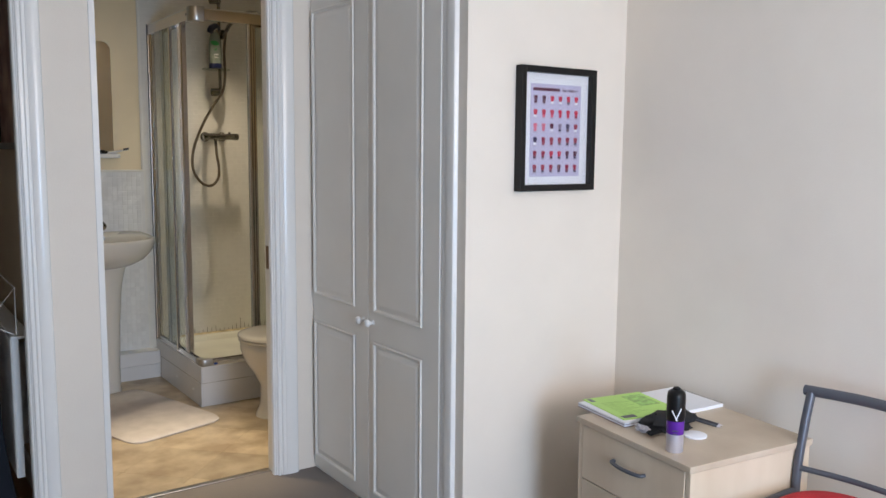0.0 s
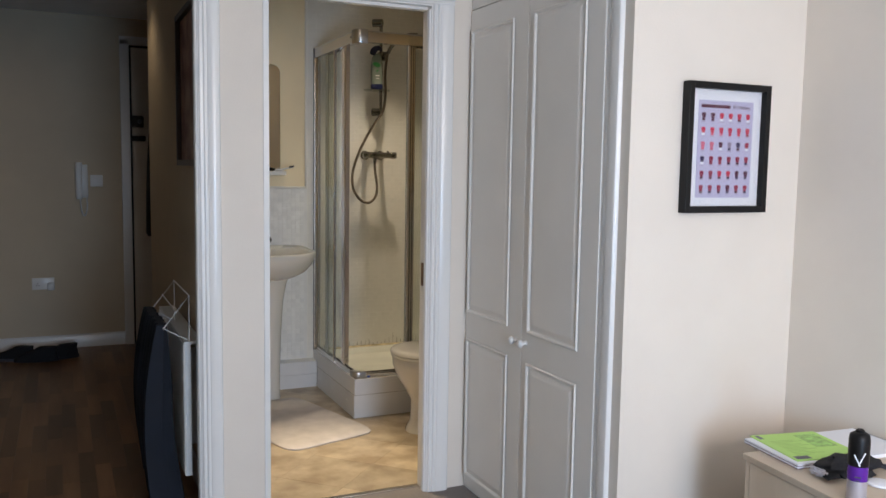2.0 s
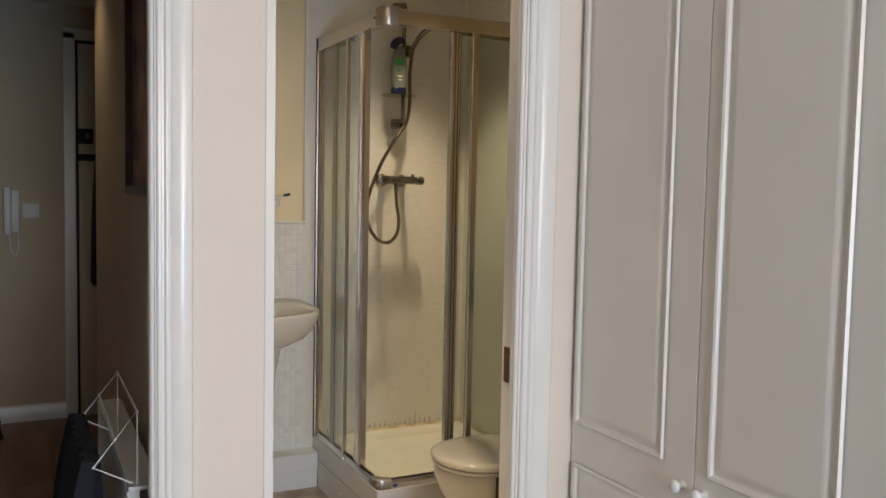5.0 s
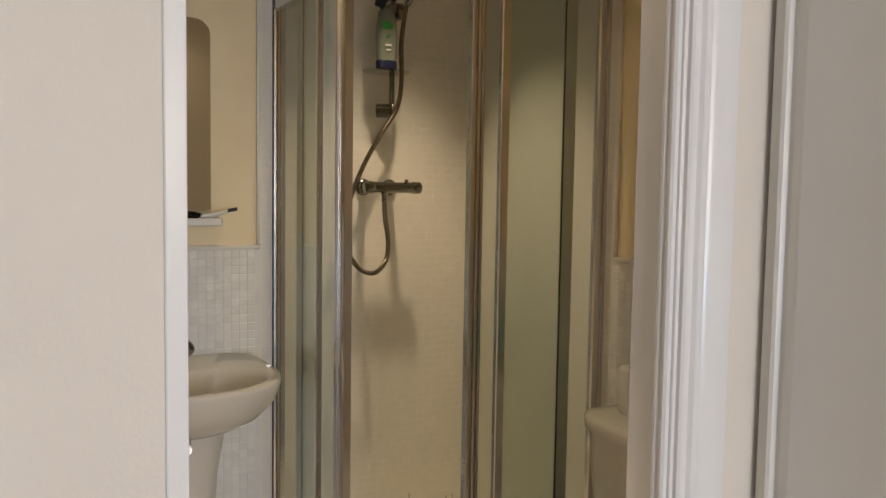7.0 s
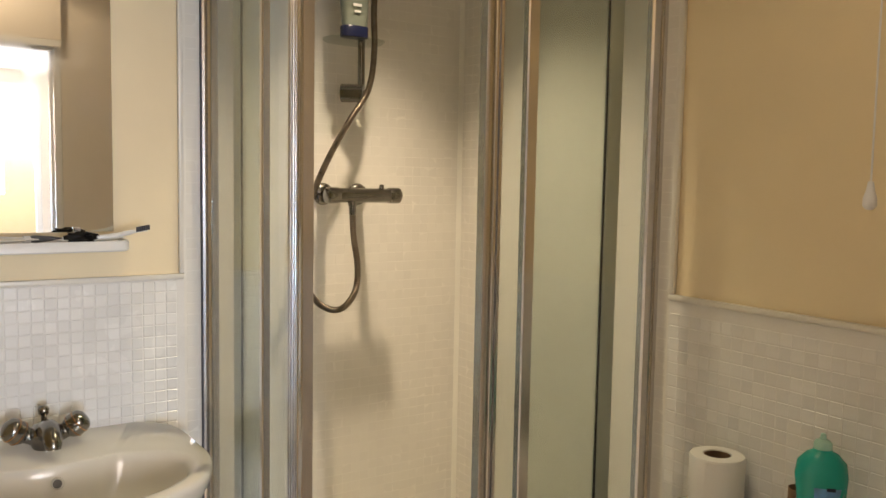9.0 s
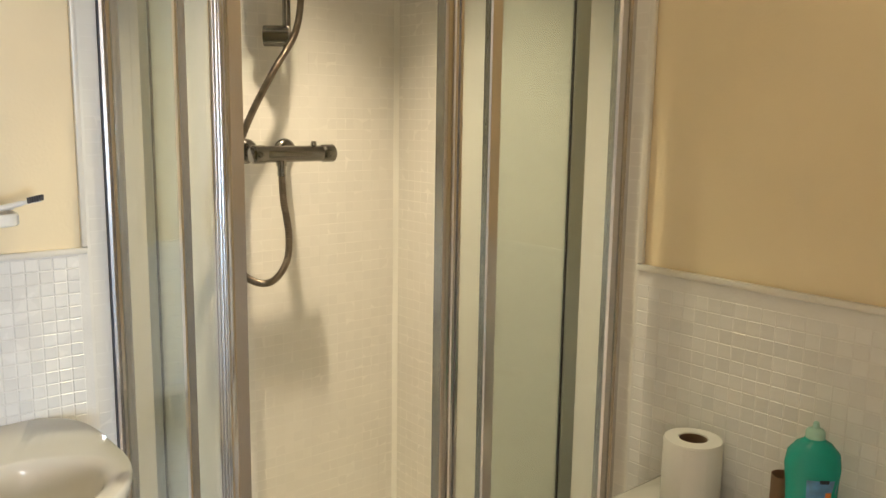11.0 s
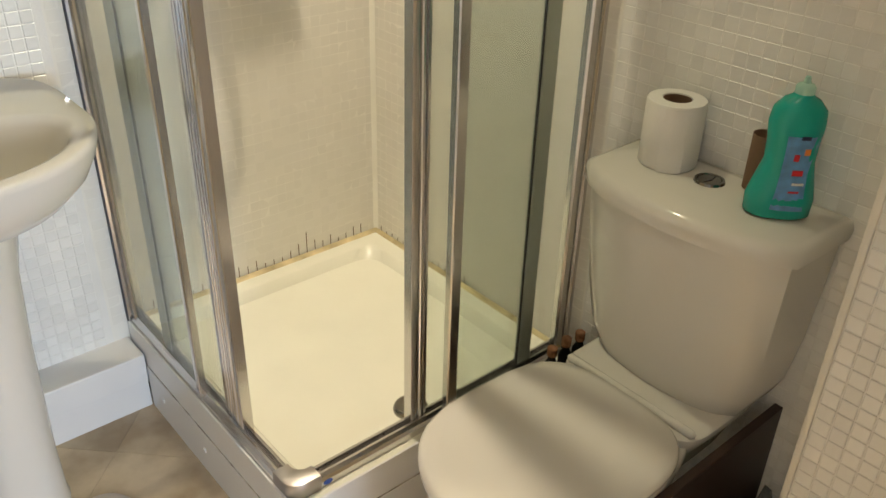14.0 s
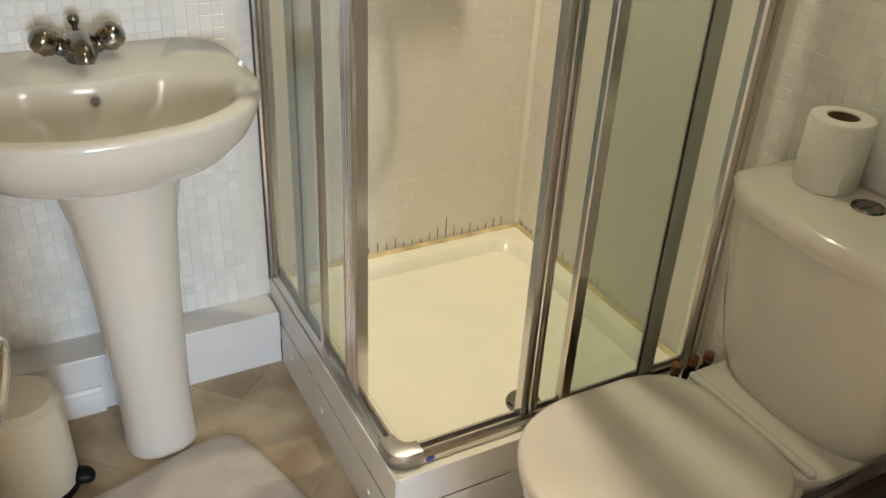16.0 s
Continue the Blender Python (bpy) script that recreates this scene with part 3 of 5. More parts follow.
def sheet(name, label, cat, x, y, z, w, l, h, turn, mat, bevel=0.0, curl=0.0):
    """A sheet or pad lying flat: centre, width, length, thickness, turn."""
    t = thing(name, label, cat, (x, y, z))
    m = Matrix.Translation((x, y, z)) @ Matrix.Rotation(radians(turn), 4, "Z")
    bm = bmesh.new()
    n = 8
    top = [[bm.verts.new(m @ Vector((-w / 2 + w * i / n, -l / 2 + l * j / n, h + curl * ((i / n) ** 2) * (0.5 + 0.5 * math.sin(j))))) for j in range(n + 1)] for i in range(n + 1)]
    low = [[bm.verts.new(v.co - Vector((0, 0, h if not curl else min(h, 0.0006)))) for v in row] for row in top]
    for i in range(n):
        for j in range(n):
            bm.faces.new((top[i][j], top[i + 1][j], top[i + 1][j + 1], top[i][j + 1]))
            bm.faces.new((low[i][j], low[i][j + 1], low[i + 1][j + 1], low[i + 1][j]))
    for k in range(n):
        bm.faces.new((top[k][0], low[k][0], low[k + 1][0], top[k + 1][0]))
        bm.faces.new((top[k + 1][n], low[k + 1][n], low[k][n], top[k][n]))
        bm.faces.new((top[0][k + 1], low[0][k + 1], low[0][k], top[0][k]))
        bm.faces.new((top[n][k], low[n][k], low[n][k + 1], top[n][k + 1]))
    part("sheet", bm, mat, t, smooth=30)
    return t, m


pad, pm = sheet("magazine", "white magazines stacked on the bedside cabinet", "magazine", 2.408, 1.480, CH, 0.235, 0.222, 0.013, -8, M_PAPER)
m_cover = paint("dark_cover", (0.12, 0.04, 0.10), 0.4)
for z_ in (0.0004, 0.0072):
    part("cover", box(-0.1185, 0.1178, -0.1120, 0.1105, z_, z_ + 0.0012, m=pm), m_cover, pad, "dark magazine cover")
green, gm = sheet("leaflet", "lime green printed leaflet on top of the magazines", "leaflet", 2.418, 1.487, CH + 0.0135, 0.214, 0.214, 0.0025, -11, M_GREEN)
m_gprint = paint("olive_print", (0.30, 0.52, 0.13), 0.6)
for k in range(12):
    w_ = 0.055 + 0.020 * ((k * 5) % 3)
    part("text_line", box(-0.080, -0.080 + w_, -0.070 + 0.0105 * k, -0.0675 + 0.0105 * k, 0.0025, 0.0027, m=gm), m_gprint, green)
part("picture_block", box(0.022, 0.092, -0.02, 0.085, 0.0025, 0.0027, m=gm), paint("pale_green_print", (0.34, 0.58, 0.16), 0.6, vary=0.35, scale=60), green, "printed picture")
for x_, y_, w_, h_ in ((-0.098, -0.098, 0.045, 0.022), (-0.098, 0.070, 0.014, 0.030)):
    part("panel_print", box(x_, x_ + w_, y_, y_ + h_, 0.0025, 0.0028, m=gm), M_STEEL, green, "dark printed box")
book, bm_ = sheet("notebook", "white spiral-bound notebook on the bedside cabinet by the wall", "notebook", 2.612, 1.463, CH, 0.160, 0.21, 0.010, -5, M_PAPER)
for k in range(22):
    y = -0.098 + k * 0.0093
    part("ring", tube([bm_ @ Vector((0.080 + 0.004 * math.cos(a), y, 0.006 + 0.006 * math.sin(a))) for a in [2 * math.pi * q / 8 for q in range(9)]], 0.0007, 4), M_INK, book)
can = thing("deodorant_can", "black, purple and silver aerosol can standing on the bedside cabinet", "aerosol can", (2.237, 1.18, CH))
CX, CY = 2.246, 1.183
part("base", lathe([(0, 0), (0.021, 0), (0.023, 0.003), (0.023, 0.05)], (CX, CY, CH), 24), M_SILVER, can, "silver lower band", smooth=True)
part("body", lathe([(0.0232, 0.05), (0.0235, 0.10), (0.023, 0.125)], (CX, CY, CH), 24), M_PURPLE, can, "purple body", smooth=True)
part("cap", lathe([(0.0238, 0.086), (0.0244, 0.090), (0.0244, 0.15), (0.022, 0.162), (0.012, 0.168), (0, 0.168)], (CX, CY, CH), 24), M_BLACK, can, "black cap", smooth=50)
for k, (a_, w_, z_, h_, tilt) in enumerate(((-148, 0.0030, 0.088, 0.030, 28), (-124, 0.0030, 0.090, 0.034, -24), (-140, 0.014, 0.060, 0.003, 0), (-140, 0.010, 0.052, 0.0025, 0))):
    m = Matrix.Translation((CX, CY, CH + z_ + h_ / 2)) @ Matrix.Rotation(radians(a_), 4, "Z") @ Matrix.Translation((0.0242, 0, 0)) @ Matrix.Rotation(radians(tilt), 4, "X")
    part("print", box(-0.0006, 0.0004, -w_ / 2, w_ / 2, -h_ / 2, h_ / 2, m=m), M_PAPER if k < 2 else M_INK, can)
part("nozzle", lathe([(0.010, 0), (0.010, 0.006), (0.006, 0.009), (0, 0.009)], (CX, CY, CH + 0.166), 16), M_BLACK, can, smooth=40)
pouch = thing("pouch", "crumpled black fabric pouch beside the aerosol can", "pouch", (2.33, 1.29, CH))


def lumpy(at, rx, ry, rz, amp, freq, seed, turn=0.0, mat=None, n=3):
    bm = bmesh.new()
    bmesh.ops.create_icosphere(bm, subdivisions=n, radius=1.0)
    m = Matrix.Rotation(radians(turn), 3, "Z")
    for v in bm.verts:
        d = 1 + amp * noise.noise(v.co * freq + Vector((seed, 0, 0)))
        p = m @ Vector((v.co.x * rx * d, v.co.y * ry * d, v.co.z * rz * d))
        v.co = Vector(at) + Vector((p.x, p.y, max(p.z, -rz * 0.8)))
    return bm


part("cloth", lumpy((2.388, 1.318, CH + 0.0155), 0.098, 0.058, 0.019, 0.9, 2.2, 3, 12), M_DARK, pouch, smooth=60)
part("print", lumpy((2.288, 1.328, CH + 0.0115), 0.014, 0.028, 0.009, 0.9, 5, 8, -10), M_SILVER, pouch, "silver lettered strap")
disc = thing("round_mirror", "small round white compact lying on the bedside cabinet", "compact", (2.37, 1.205, CH))
part("shell", lathe([(0, 0), (0.03, 0), (0.033, 0.002), (0.033, 0.006), (0.028, 0.008), (0, 0.0085)], (2.385, 1.225, CH), 28), M_PAPER, disc, smooth=50)
for k, (a, b) in enumerate((((2.512, 1.335), (2.516, 1.245)), ((2.494, 1.322), (2.500, 1.238)))):
    pen = thing("pen", "dark slim pen lying on the bedside cabinet", "pen", (a[0], a[1], CH), "pens on the cabinet")
    part("barrel", tube([(a[0], a[1], CH + 0.0042), (b[0], b[1], CH + 0.0042)], 0.0038, 8), M_INK if k == 0 else M_STEEL, pen, smooth=True)
    part("tip", tube([(b[0], b[1], CH + 0.0042), (b[0] + 0.005, b[1] - 0.011, CH + 0.0030)], [0.0034, 0.001], 8), M_SILVER, pen, smooth=True)

# chair
chair = thing("chair", "grey tubular chair with a red seat beside the bedside cabinet", "chair", (2.42, 0.82, 0))
for y in (1.03, 0.63):
    part("back_leg", tube([(2.60, y, 0.0), (2.585, y, 0.25), (2.575, y, 0.46), (2.60, y, 0.61), (2.625, y, 0.703)], 0.0125, 12, smooth_steps=4), M_STEEL, chair, smooth=True)
    part("front_leg", tube([(2.21, y - (0.0 if y < 0.8 else 0.0), 0.0), (2.23, y, 0.25), (2.25, y, 0.44)], 0.0115, 12, smooth_steps=3), M_STEEL, chair, smooth=True)
    part("side_rail", tube([(2.25, y, 0.435), (2.576, y, 0.435)], 0.010, 10), M_STEEL, chair, smooth=True)
part("top_rail", tube([(2.626, 1.05, 0.705), (2.645, 0.93, 0.708), (2.652, 0.83, 0.708), (2.645, 0.73, 0.708), (2.626, 0.61, 0.705)], 0.0145, 12, smooth_steps=5), M_STEEL, chair, smooth=True)
part("low_rail", tube([(2.578, 1.02, 0.50), (2.60, 0.92, 0.50), (2.607, 0.83, 0.50), (2.60, 0.74, 0.50), (2.578, 0.64, 0.50)], 0.008, 10, smooth_steps=5), M_STEEL, chair, smooth=True)
part("front_rail", tube([(2.25, 1.03, 0.435), (2.25, 0.63, 0.435)], 0.010, 10), M_STEEL, chair, smooth=True)
part("seat", loft([oval(2.43, 0.82, 0.440, 0.160, 0.158, 40, 2.6), oval(2.43, 0.82, 0.444, 0.170, 0.168, 40, 2.6), oval(2.43, 0.82, 0.458, 0.172, 0.170, 40, 2.6), oval(2.43, 0.82, 0.468, 0.162, 0.160, 40, 2.6), oval(2.43, 0.82, 0.474, 0.12, 0.12, 40, 2.4), oval(2.43, 0.82, 0.476, 0.05, 0.05, 40, 2.2)]), M_RED, chair, "red fabric seat pad", smooth=60)

# shower tray
tray = thing("shower_tray", "square cream-white shower tray on a raised white plinth", "shower tray", (2.32, 4.4, 0))
TX0, TX1, TY0, TY1, TZ = 1.93, BX - 0.006, 4.0, BY - 0.006, 0.207
tcx, tcy, tw, tl = (TX0 + TX1) / 2, (TY0 + TY1) / 2, (TX1 - TX0) / 2, (TY1 - TY0) / 2
part("tray", loft([oval(tcx, tcy, 0.128, tw, tl, 64, 40), oval(tcx, tcy, TZ - 0.004, tw, tl, 64, 40), oval(tcx, tcy, TZ, tw - 0.004, tl - 0.004, 64, 40),
                   oval(tcx, tcy, TZ, tw - 0.045, tl - 0.045, 64, 22), oval(tcx, tcy, TZ - 0.004, tw - 0.052, tl - 0.052, 64, 16), oval(tcx, tcy, TZ - 0.030, tw - 0.068, tl - 0.068, 64, 12),
                   oval(tcx, tcy, TZ - 0.037, tw - 0.09, tl - 0.09, 64, 9), oval(tcx, tcy, TZ - 0.039, tw - 0.2, tl - 0.2, 64, 6), oval(tcx, tcy, TZ - 0.042, 0.02, 0.02, 64, 2)]), M_TRAYC, tray, smooth=30)
part("side_panel", box(TX0 - 0.009, TX0 - 0.0005, TY0 - 0.009, 4.703, 0.0, 0.1245, 0.0015), M_BOARD, tray, "white lower boxing panel")
part("front_panel", box(TX0, TX1, TY0 - 0.009, TY0 - 0.0005, 0.0, 0.1245, 0.0015), M_BOARD, tray, "white lower boxing panel")
part("side_lip", box(TX0 - 0.006, TX0 - 0.0005, TY0 - 0.006, TY1, 0.126, 0.2135, 0.0015), M_BOARD, tray, "white upright lip round the tray")
part("front_lip", box(TX0, TX1, TY0 - 0.006, TY0 - 0.0005, 0.126, 0.2135, 0.0015), M_BOARD, tray, "white upright lip round the tray")
part("dirt_line", box(TX0 - 0.0075, TX0 - 0.001, TY0 - 0.0075, 4.70, 0.1243, 0.1262), M_SEAM, tray, "grimy open seam under the lip")
part("dirt_line", box(TX0, TX1, TY0 - 0.0075, TY0 - 0.001, 0.1243, 0.1262), M_SEAM, tray, "grimy open seam under the lip")
for y in (4.12, 4.40, 4.62):
    part("screw_cap", lathe([(0, 0.004), (0.006, 0.003), (0.007, 0)], (TX0 - 0.009, y, 0.07), 12, m=Matrix.Rotation(radians(-90), 4, "Y")), M_WPLAST, tray)
drain = thing("shower_waste", "round dull metal waste cover in the shower tray", "drain", (2.305, 4.127, 0.17))
part("cover", lathe([(0, 0.013), (0.030, 0.012), (0.038, 0.008), (0.041, 0.002), (0.041, -0.004)], (2.305, 4.127, 0.171), 32), M_DULLC, drain, smooth=50)

# shower enclosure
enc = thing("shower_enclosure", "aluminium corner shower enclosure with clear sliding glass doors, half open", "shower enclosure", (2.32, 4.4, TZ))
GX, GY = 1.948, 4.038      # planes of the two glazed sides
ZB, ZT = TZ, 2.062


def rail(name, prof, a, b, across, up, mat=None):
    return part(name, extrude_profile(prof, a, b, across, up), mat or M_ALU, enc, smooth=30)


BOT = [(-0.018, 0), (-0.018, 0.016), (-0.012, 0.020), (-0.009, 0.030), (-0.004, 0.030), (-0.003, 0.018), (0.005, 0.018), (0.006, 0.034), (0.012, 0.034), (0.014, 0.016), (0.020, 0.012), (0.020, 0)]
TOP = [(-0.018, 0), (-0.020, 0.006), (-0.020, 0.052), (-0.014, 0.060), (0.016, 0.060), (0.020, 0.054), (0.020, 0)]
rail("bottom_rail", BOT, (GX, GY + 0.047, ZB), (GX, TY1, ZB), (1, 0, 0), (0, 0, 1))
rail("bottom_rail", BOT, (GX + 0.047, GY, ZB), (TX1, GY, ZB), (0, 1, 0), (0, 0, 1))
rail("top_rail", TOP, (GX, GY + 0.047, ZT - 0.060), (GX, TY1, ZT - 0.060), (1, 0, 0), (0, 0, 1))
rail("top_rail", TOP, (GX + 0.047, GY, ZT - 0.060), (TX1, GY, ZT - 0.060), (0, 1, 0), (0, 0, 1))


def corner_ring(z, d):
    """Plan of the quarter-round corner casting, shrunk by d."""
    out = [(GX - 0.020 + d, GY + 0.048, z)]
    out += [(GX + 0.016 + (0.036 - d) * math.cos(radians(a)), GY + 0.016 + (0.036 - d) * math.sin(radians(a)), z) for a in range(180, 271, 10)]
    out += [(GX + 0.048, GY - 0.020 + d, z), (GX + 0.048, GY + 0.016 - d, z)]
    out += [(GX + 0.040 + (0.024 + d) * math.cos(radians(a)), GY + 0.040 + (0.024 + d) * math.sin(radians(a)), z) for a in range(270, 179, -15)]
    return out + [(GX + 0.016 - d, GY + 0.048, z)]


for z0, z1 in ((ZB, ZB + 0.038), (ZT - 0.068, ZT + 0.006)):
    c = part("corner_piece", loft([corner_ring(z0, 0.001), corner_ring(z0 + 0.002, 0), corner_ring(z1 - 0.003, 0), corner_ring(z1 - 0.001, 0.001), corner_ring(z1, 0.003)]), M_SATIN, enc, "rounded satin corner piece", smooth=35)
part("tag", lathe([(0, 0.0012), (0.0075, 0.001), (0.0085, 0)], (GX + 0.064, GY - 0.0182, ZB + 0.0105), 24, m=Matrix.Rotation(radians(90), 4, "X"), squash=(1.25, 0.75)), M_TAG, enc, "small blue oval sticker")
part("screw", lathe([(0, 0.002), (0.005, 0.0015), (0.006, 0)], (GX - 0.020, GY + 0.060, ZT - 0.030), 12, m=Matrix.Rotation(radians(-90), 4, "Y")), M_INK, enc)
WALLP = [(-0.020, 0), (-0.020, 0.010), (-0.014, 0.012), (-0.014, 0.034), (-0.008, 0.038), (0.004, 0.038), (0.006, 0.030), (0.012, 0.030), (0.014, 0.012), (0.020, 0.010), (0.020, 0)]
rail("wall_profile", WALLP, (GX, TY1 + 0.004, ZB), (GX, TY1 + 0.004, ZT), (1, 0, 0), (0, -1, 0))
rail("wall_profile", WALLP, (TX1 + 0.004, GY, ZB), (TX1 + 0.004, GY, ZT), (0, 1, 0), (-1, 0, 0))
part("dark_seal", box(GX - 0.0235, GX - 0.0203, TY1 - 0.006, TY1 + 0.002, ZB, ZT), M_INK, enc, "dark rubber seal")
POST = [(-0.012, -0.0215), (-0.014, -0.018), (-0.014, -0.008), (-0.010, -0.006), (-0.006, -0.004), (-0.010, -0.002), (-0.0135, 0.001), (-0.0135, 0.006), (-0.007, 0.008), (-0.007, 0.010), (-0.013, 0.012), (-0.013, 0.0165), (-0.008, 0.0185), (-0.008, 0.0215), (0.010, 0.0215), (0.012, 0.010), (0.012, -0.010), (0.010, -0.0215)]
GRIP = [(-0.005, 0), (-0.013, 0.003), (-0.013, 0.008), (-0.004, 0.010), (-0.004, 0.014), (-0.012, 0.017), (-0.012, 0.023), (-0.003, 0.025), (-0.003, 0.029), (-0.010, 0.031), (-0.010, 0.036), (0.007, 0.036), (0.007, 0)]
END = [(-0.010, -0.0155), (-0.0125, -0.013), (-0.010, -0.0105), (-0.006, -0.0095), (-0.006, 0.0155), (0.0045, 0.0155), (0.0045, -0.0155)]
REAR = [(-0.006, -0.019), (-0.008, -0.012), (-0.008, 0.017), (-0.005, 0.019), (0.008, 0.019), (0.010, 0.010), (0.008, -0.019)]
Z0, Z1 = ZB + 0.030, ZT - 0.058


def leaf_side(axis, fixed_end, far, lead, rear):
    """Fixed pane and sliding door of one side; axis 0 runs along y, axis 1 along x."""
    def P(along, off, z):
        return (GX + off, along, z) if axis == 0 else (along, GY + off, z)
    across, al = ((1, 0, 0), (0, 1, 0)) if axis == 0 else ((0, 1, 0), (1, 0, 0))

    def slab(a, b, off, z0=Z0, z1=Z1):
        p, q = P(a, off - 0.0025, z0), P(b, off + 0.0025, z1)
        return box(min(p[0], q[0]), max(p[0], q[0]), min(p[1], q[1]), max(p[1], q[1]), z0, z1)
    fixed = part("fixed_pane", slab(fixed_end, far, -0.007), M_GLASS, enc, "clear fixed glass pane")
    part("end_post", extrude_profile(END, P(fixed_end, -0.007, Z0 - 0.02), P(fixed_end, -0.007, Z1), across, al), M_ALU, fixed, smooth=30)
    door = part("sliding_door", slab(lead + 0.0217, rear - 0.0192, 0.009), M_GLASS, enc, "clear sliding glass door pushed half open")
    part("lead_stile", extrude_profile(POST, P(lead, 0.009, Z0 - 0.022), P(lead, 0.009, Z1), across, al), M_ALU, door, smooth=30)
    part("rear_stile", extrude_profile(REAR, P(rear, 0.009, Z0 - 0.02), P(rear, 0.009, Z1), across, al), M_DULLSTILE, door, smooth=30)
    part("dark_seal", slab(rear - 0.0225, rear - 0.0195, 0.0075, Z0 - 0.01), M_INK, door, "dark rubber seal")
    if axis == 0:
        part("handle_stile", extrude_profile(GRIP, P(lead + 0.0218, 0.009, Z0 - 0.02), P(lead + 0.0218, 0.009, Z1), across, al), M_ALU, door, "ribbed aluminium grip profile", smooth=30)
        lead += 0.036
    part("dark_seal", slab(lead + 0.0218, lead + 0.0245, 0.0065, Z0 - 0.01), M_INK, door, "dark rubber seal")
    part("top_seal", slab(lead, rear, 0.009, Z1 - 0.012, Z1), M_ALU, door)


leaf_side(0, 4.412, TY1 - 0.03, 4.250, 4.61)
leaf_side(1, 2.333, TX1 - 0.03, 2.252, 2.575)

# shower set
shower = thing("shower_mixer", "chrome bar shower with riser rail, handset and metal hose", "shower", (2.3, 4.79, 1.42))
VY, VZ = 4.648, 1.425
bar = part("bar_valve", tube([(2.225, VY, VZ), (2.385, VY, VZ)], 0.0185, 20), M_DULLC, shower, smooth=40)
for x in (2.255, 2.358):
    part("wall_plate", lathe([(0.0, 0.012), (0.02, 0.011), (0.029, 0.004), (0.030, 0)], (x - 0.0, BY - 0.006, VZ), 24, m=Matrix.Rotation(radians(90), 4, "X")), M_DULLC, bar, smooth=50)
    part("inlet", tube([(x, BY - 0.008, VZ), (x, VY, VZ)], 0.013, 14), M_DULLC, bar, smooth=40)
part("temperature_knob", lathe([(0, 0.035), (0.017, 0.034), (0.0205, 0.030), (0.0205, 0.004), (0.019, 0)], (2.372, VY, VZ), 20, m=Matrix.Rotation(radians(90), 4, "Y")), M_DULLC, bar, smooth=40)
part("flow_knob", lathe([(0, 0.035), (0.017, 0.034), (0.0205, 0.030), (0.0205, 0.004), (0.019, 0)], (2.228, VY, VZ), 20, m=Matrix.Rotation(radians(-90), 4, "Y")), M_DULLC, bar, smooth=40)
part("stop_button", lathe([(0, 0.012), (0.006, 0.011), (0.007, 0)], (2.352, VY, VZ + 0.017), 12), M_DULLC, bar, smooth=40)
part("outlet", lathe([(0.012, 0.0), (0.012, -0.012), (0.0095, -0.014), (0.0095, -0.034), (0.008, -0.036), (0, -0.036)], (2.268, VY, VZ - 0.014), 18), M_DULLC, bar, smooth=40)
part("hose", tube([(2.268, VY, VZ - 0.045), (2.272, VY, 1.32), (2.284, VY, 1.24), (2.276, VY, 1.175), (2.235, VY, 1.135), (2.180, VY, 1.150), (2.135, VY, 1.21), (2.128, VY + 0.01, 1.29), (2.150, VY + 0.02, 1.38), (2.205, VY + 0.03, 1.50), (2.275, 4.69, 1.61), (2.338, 4.70, 1.70), (2.352, 4.695, 1.80), (2.345, 4.685, 1.92), (2.348, 4.665, 2.02), (2.352, 4.655, 2.055)], 0.0075, 10, smooth_steps=26, rib=0.16), M_HOSE, shower, "ribbed metal hose", smooth=35)
rr = part("riser_rail", tube([(2.335, 4.735, 1.665), (2.335, 4.735, 2.25)], 0.0095, 14), M_DULLC, shower, smooth=40)
for z in (1.693, 2.235):
    part("bracket", tube([(2.293, 4.765, z), (2.340, 4.728, z)], 0.024, 22), M_DULLC, rr, "dull cylindrical bracket", smooth=40)
    part("bracket_arm", tube([(2.335, BY - 0.006, z), (2.335, 4.73, z)], 0.012, 12), M_DULLC, rr, smooth=40)
slider = part("slider", box(2.315, 2.365, 4.70, 4.755, 2.005, 2.06, 0.008), M_DULLC, rr, smooth=40)
hs = part("handset", tube([(2.352, 4.660, 2.045), (2.368, 4.640, 2.085), (2.40, 4.61, 2.122), (2.45, 4.57, 2.145), (2.495, 4.54, 2.142)], [0.011, 0.0115, 0.012, 0.012, 0.012, 0.0125, 0.0125, 0.013, 0.013, 0.013, 0.0135, 0.014, 0.015, 0.016, 0.017, 0.018, 0.02], 14, smooth_steps=4), M_DULLC, shower, smooth=True)
part("spray_head", lathe([(0, 0.018), (0.020, 0.016), (0.036, 0.006), (0.040, 0.0), (0.038, -0.008), (0, -0.010)], (2.518, 4.525, 2.128), 26, m=Matrix.Rotation(radians(18), 4, "Y")), M_DULLC, hs, smooth=45)
soap_shelf = part("soap_shelf", loft([oval(2.305, 4.72, 1.818, 0.075, 0.048, 36, 3), oval(2.305, 4.72, 1.823, 0.080, 0.052, 36, 3), oval(2.305, 4.72, 1.828, 0.080, 0.052, 36, 3), oval(2.305, 4.72, 1.826, 0.073, 0.046, 36, 3)]), M_GLASS, rr, "clear plastic soap dish", smooth=40)
gel = thing("shower_gel_bottle", "upturned clear shower gel bottle with dark blue cap, on soap dish", "bottle", (2.30, 4.71, 1.829))
part("cap", loft([oval(2.298, 4.705, z, a, b, 28, 2.6) for z, a, b in ((1.829, 0.036, 0.019), (1.831, 0.038, 0.021), (1.856, 0.038, 0.021), (1.858, 0.036, 0.020))]), M_BLUE, gel, "dark blue cap", smooth=40)
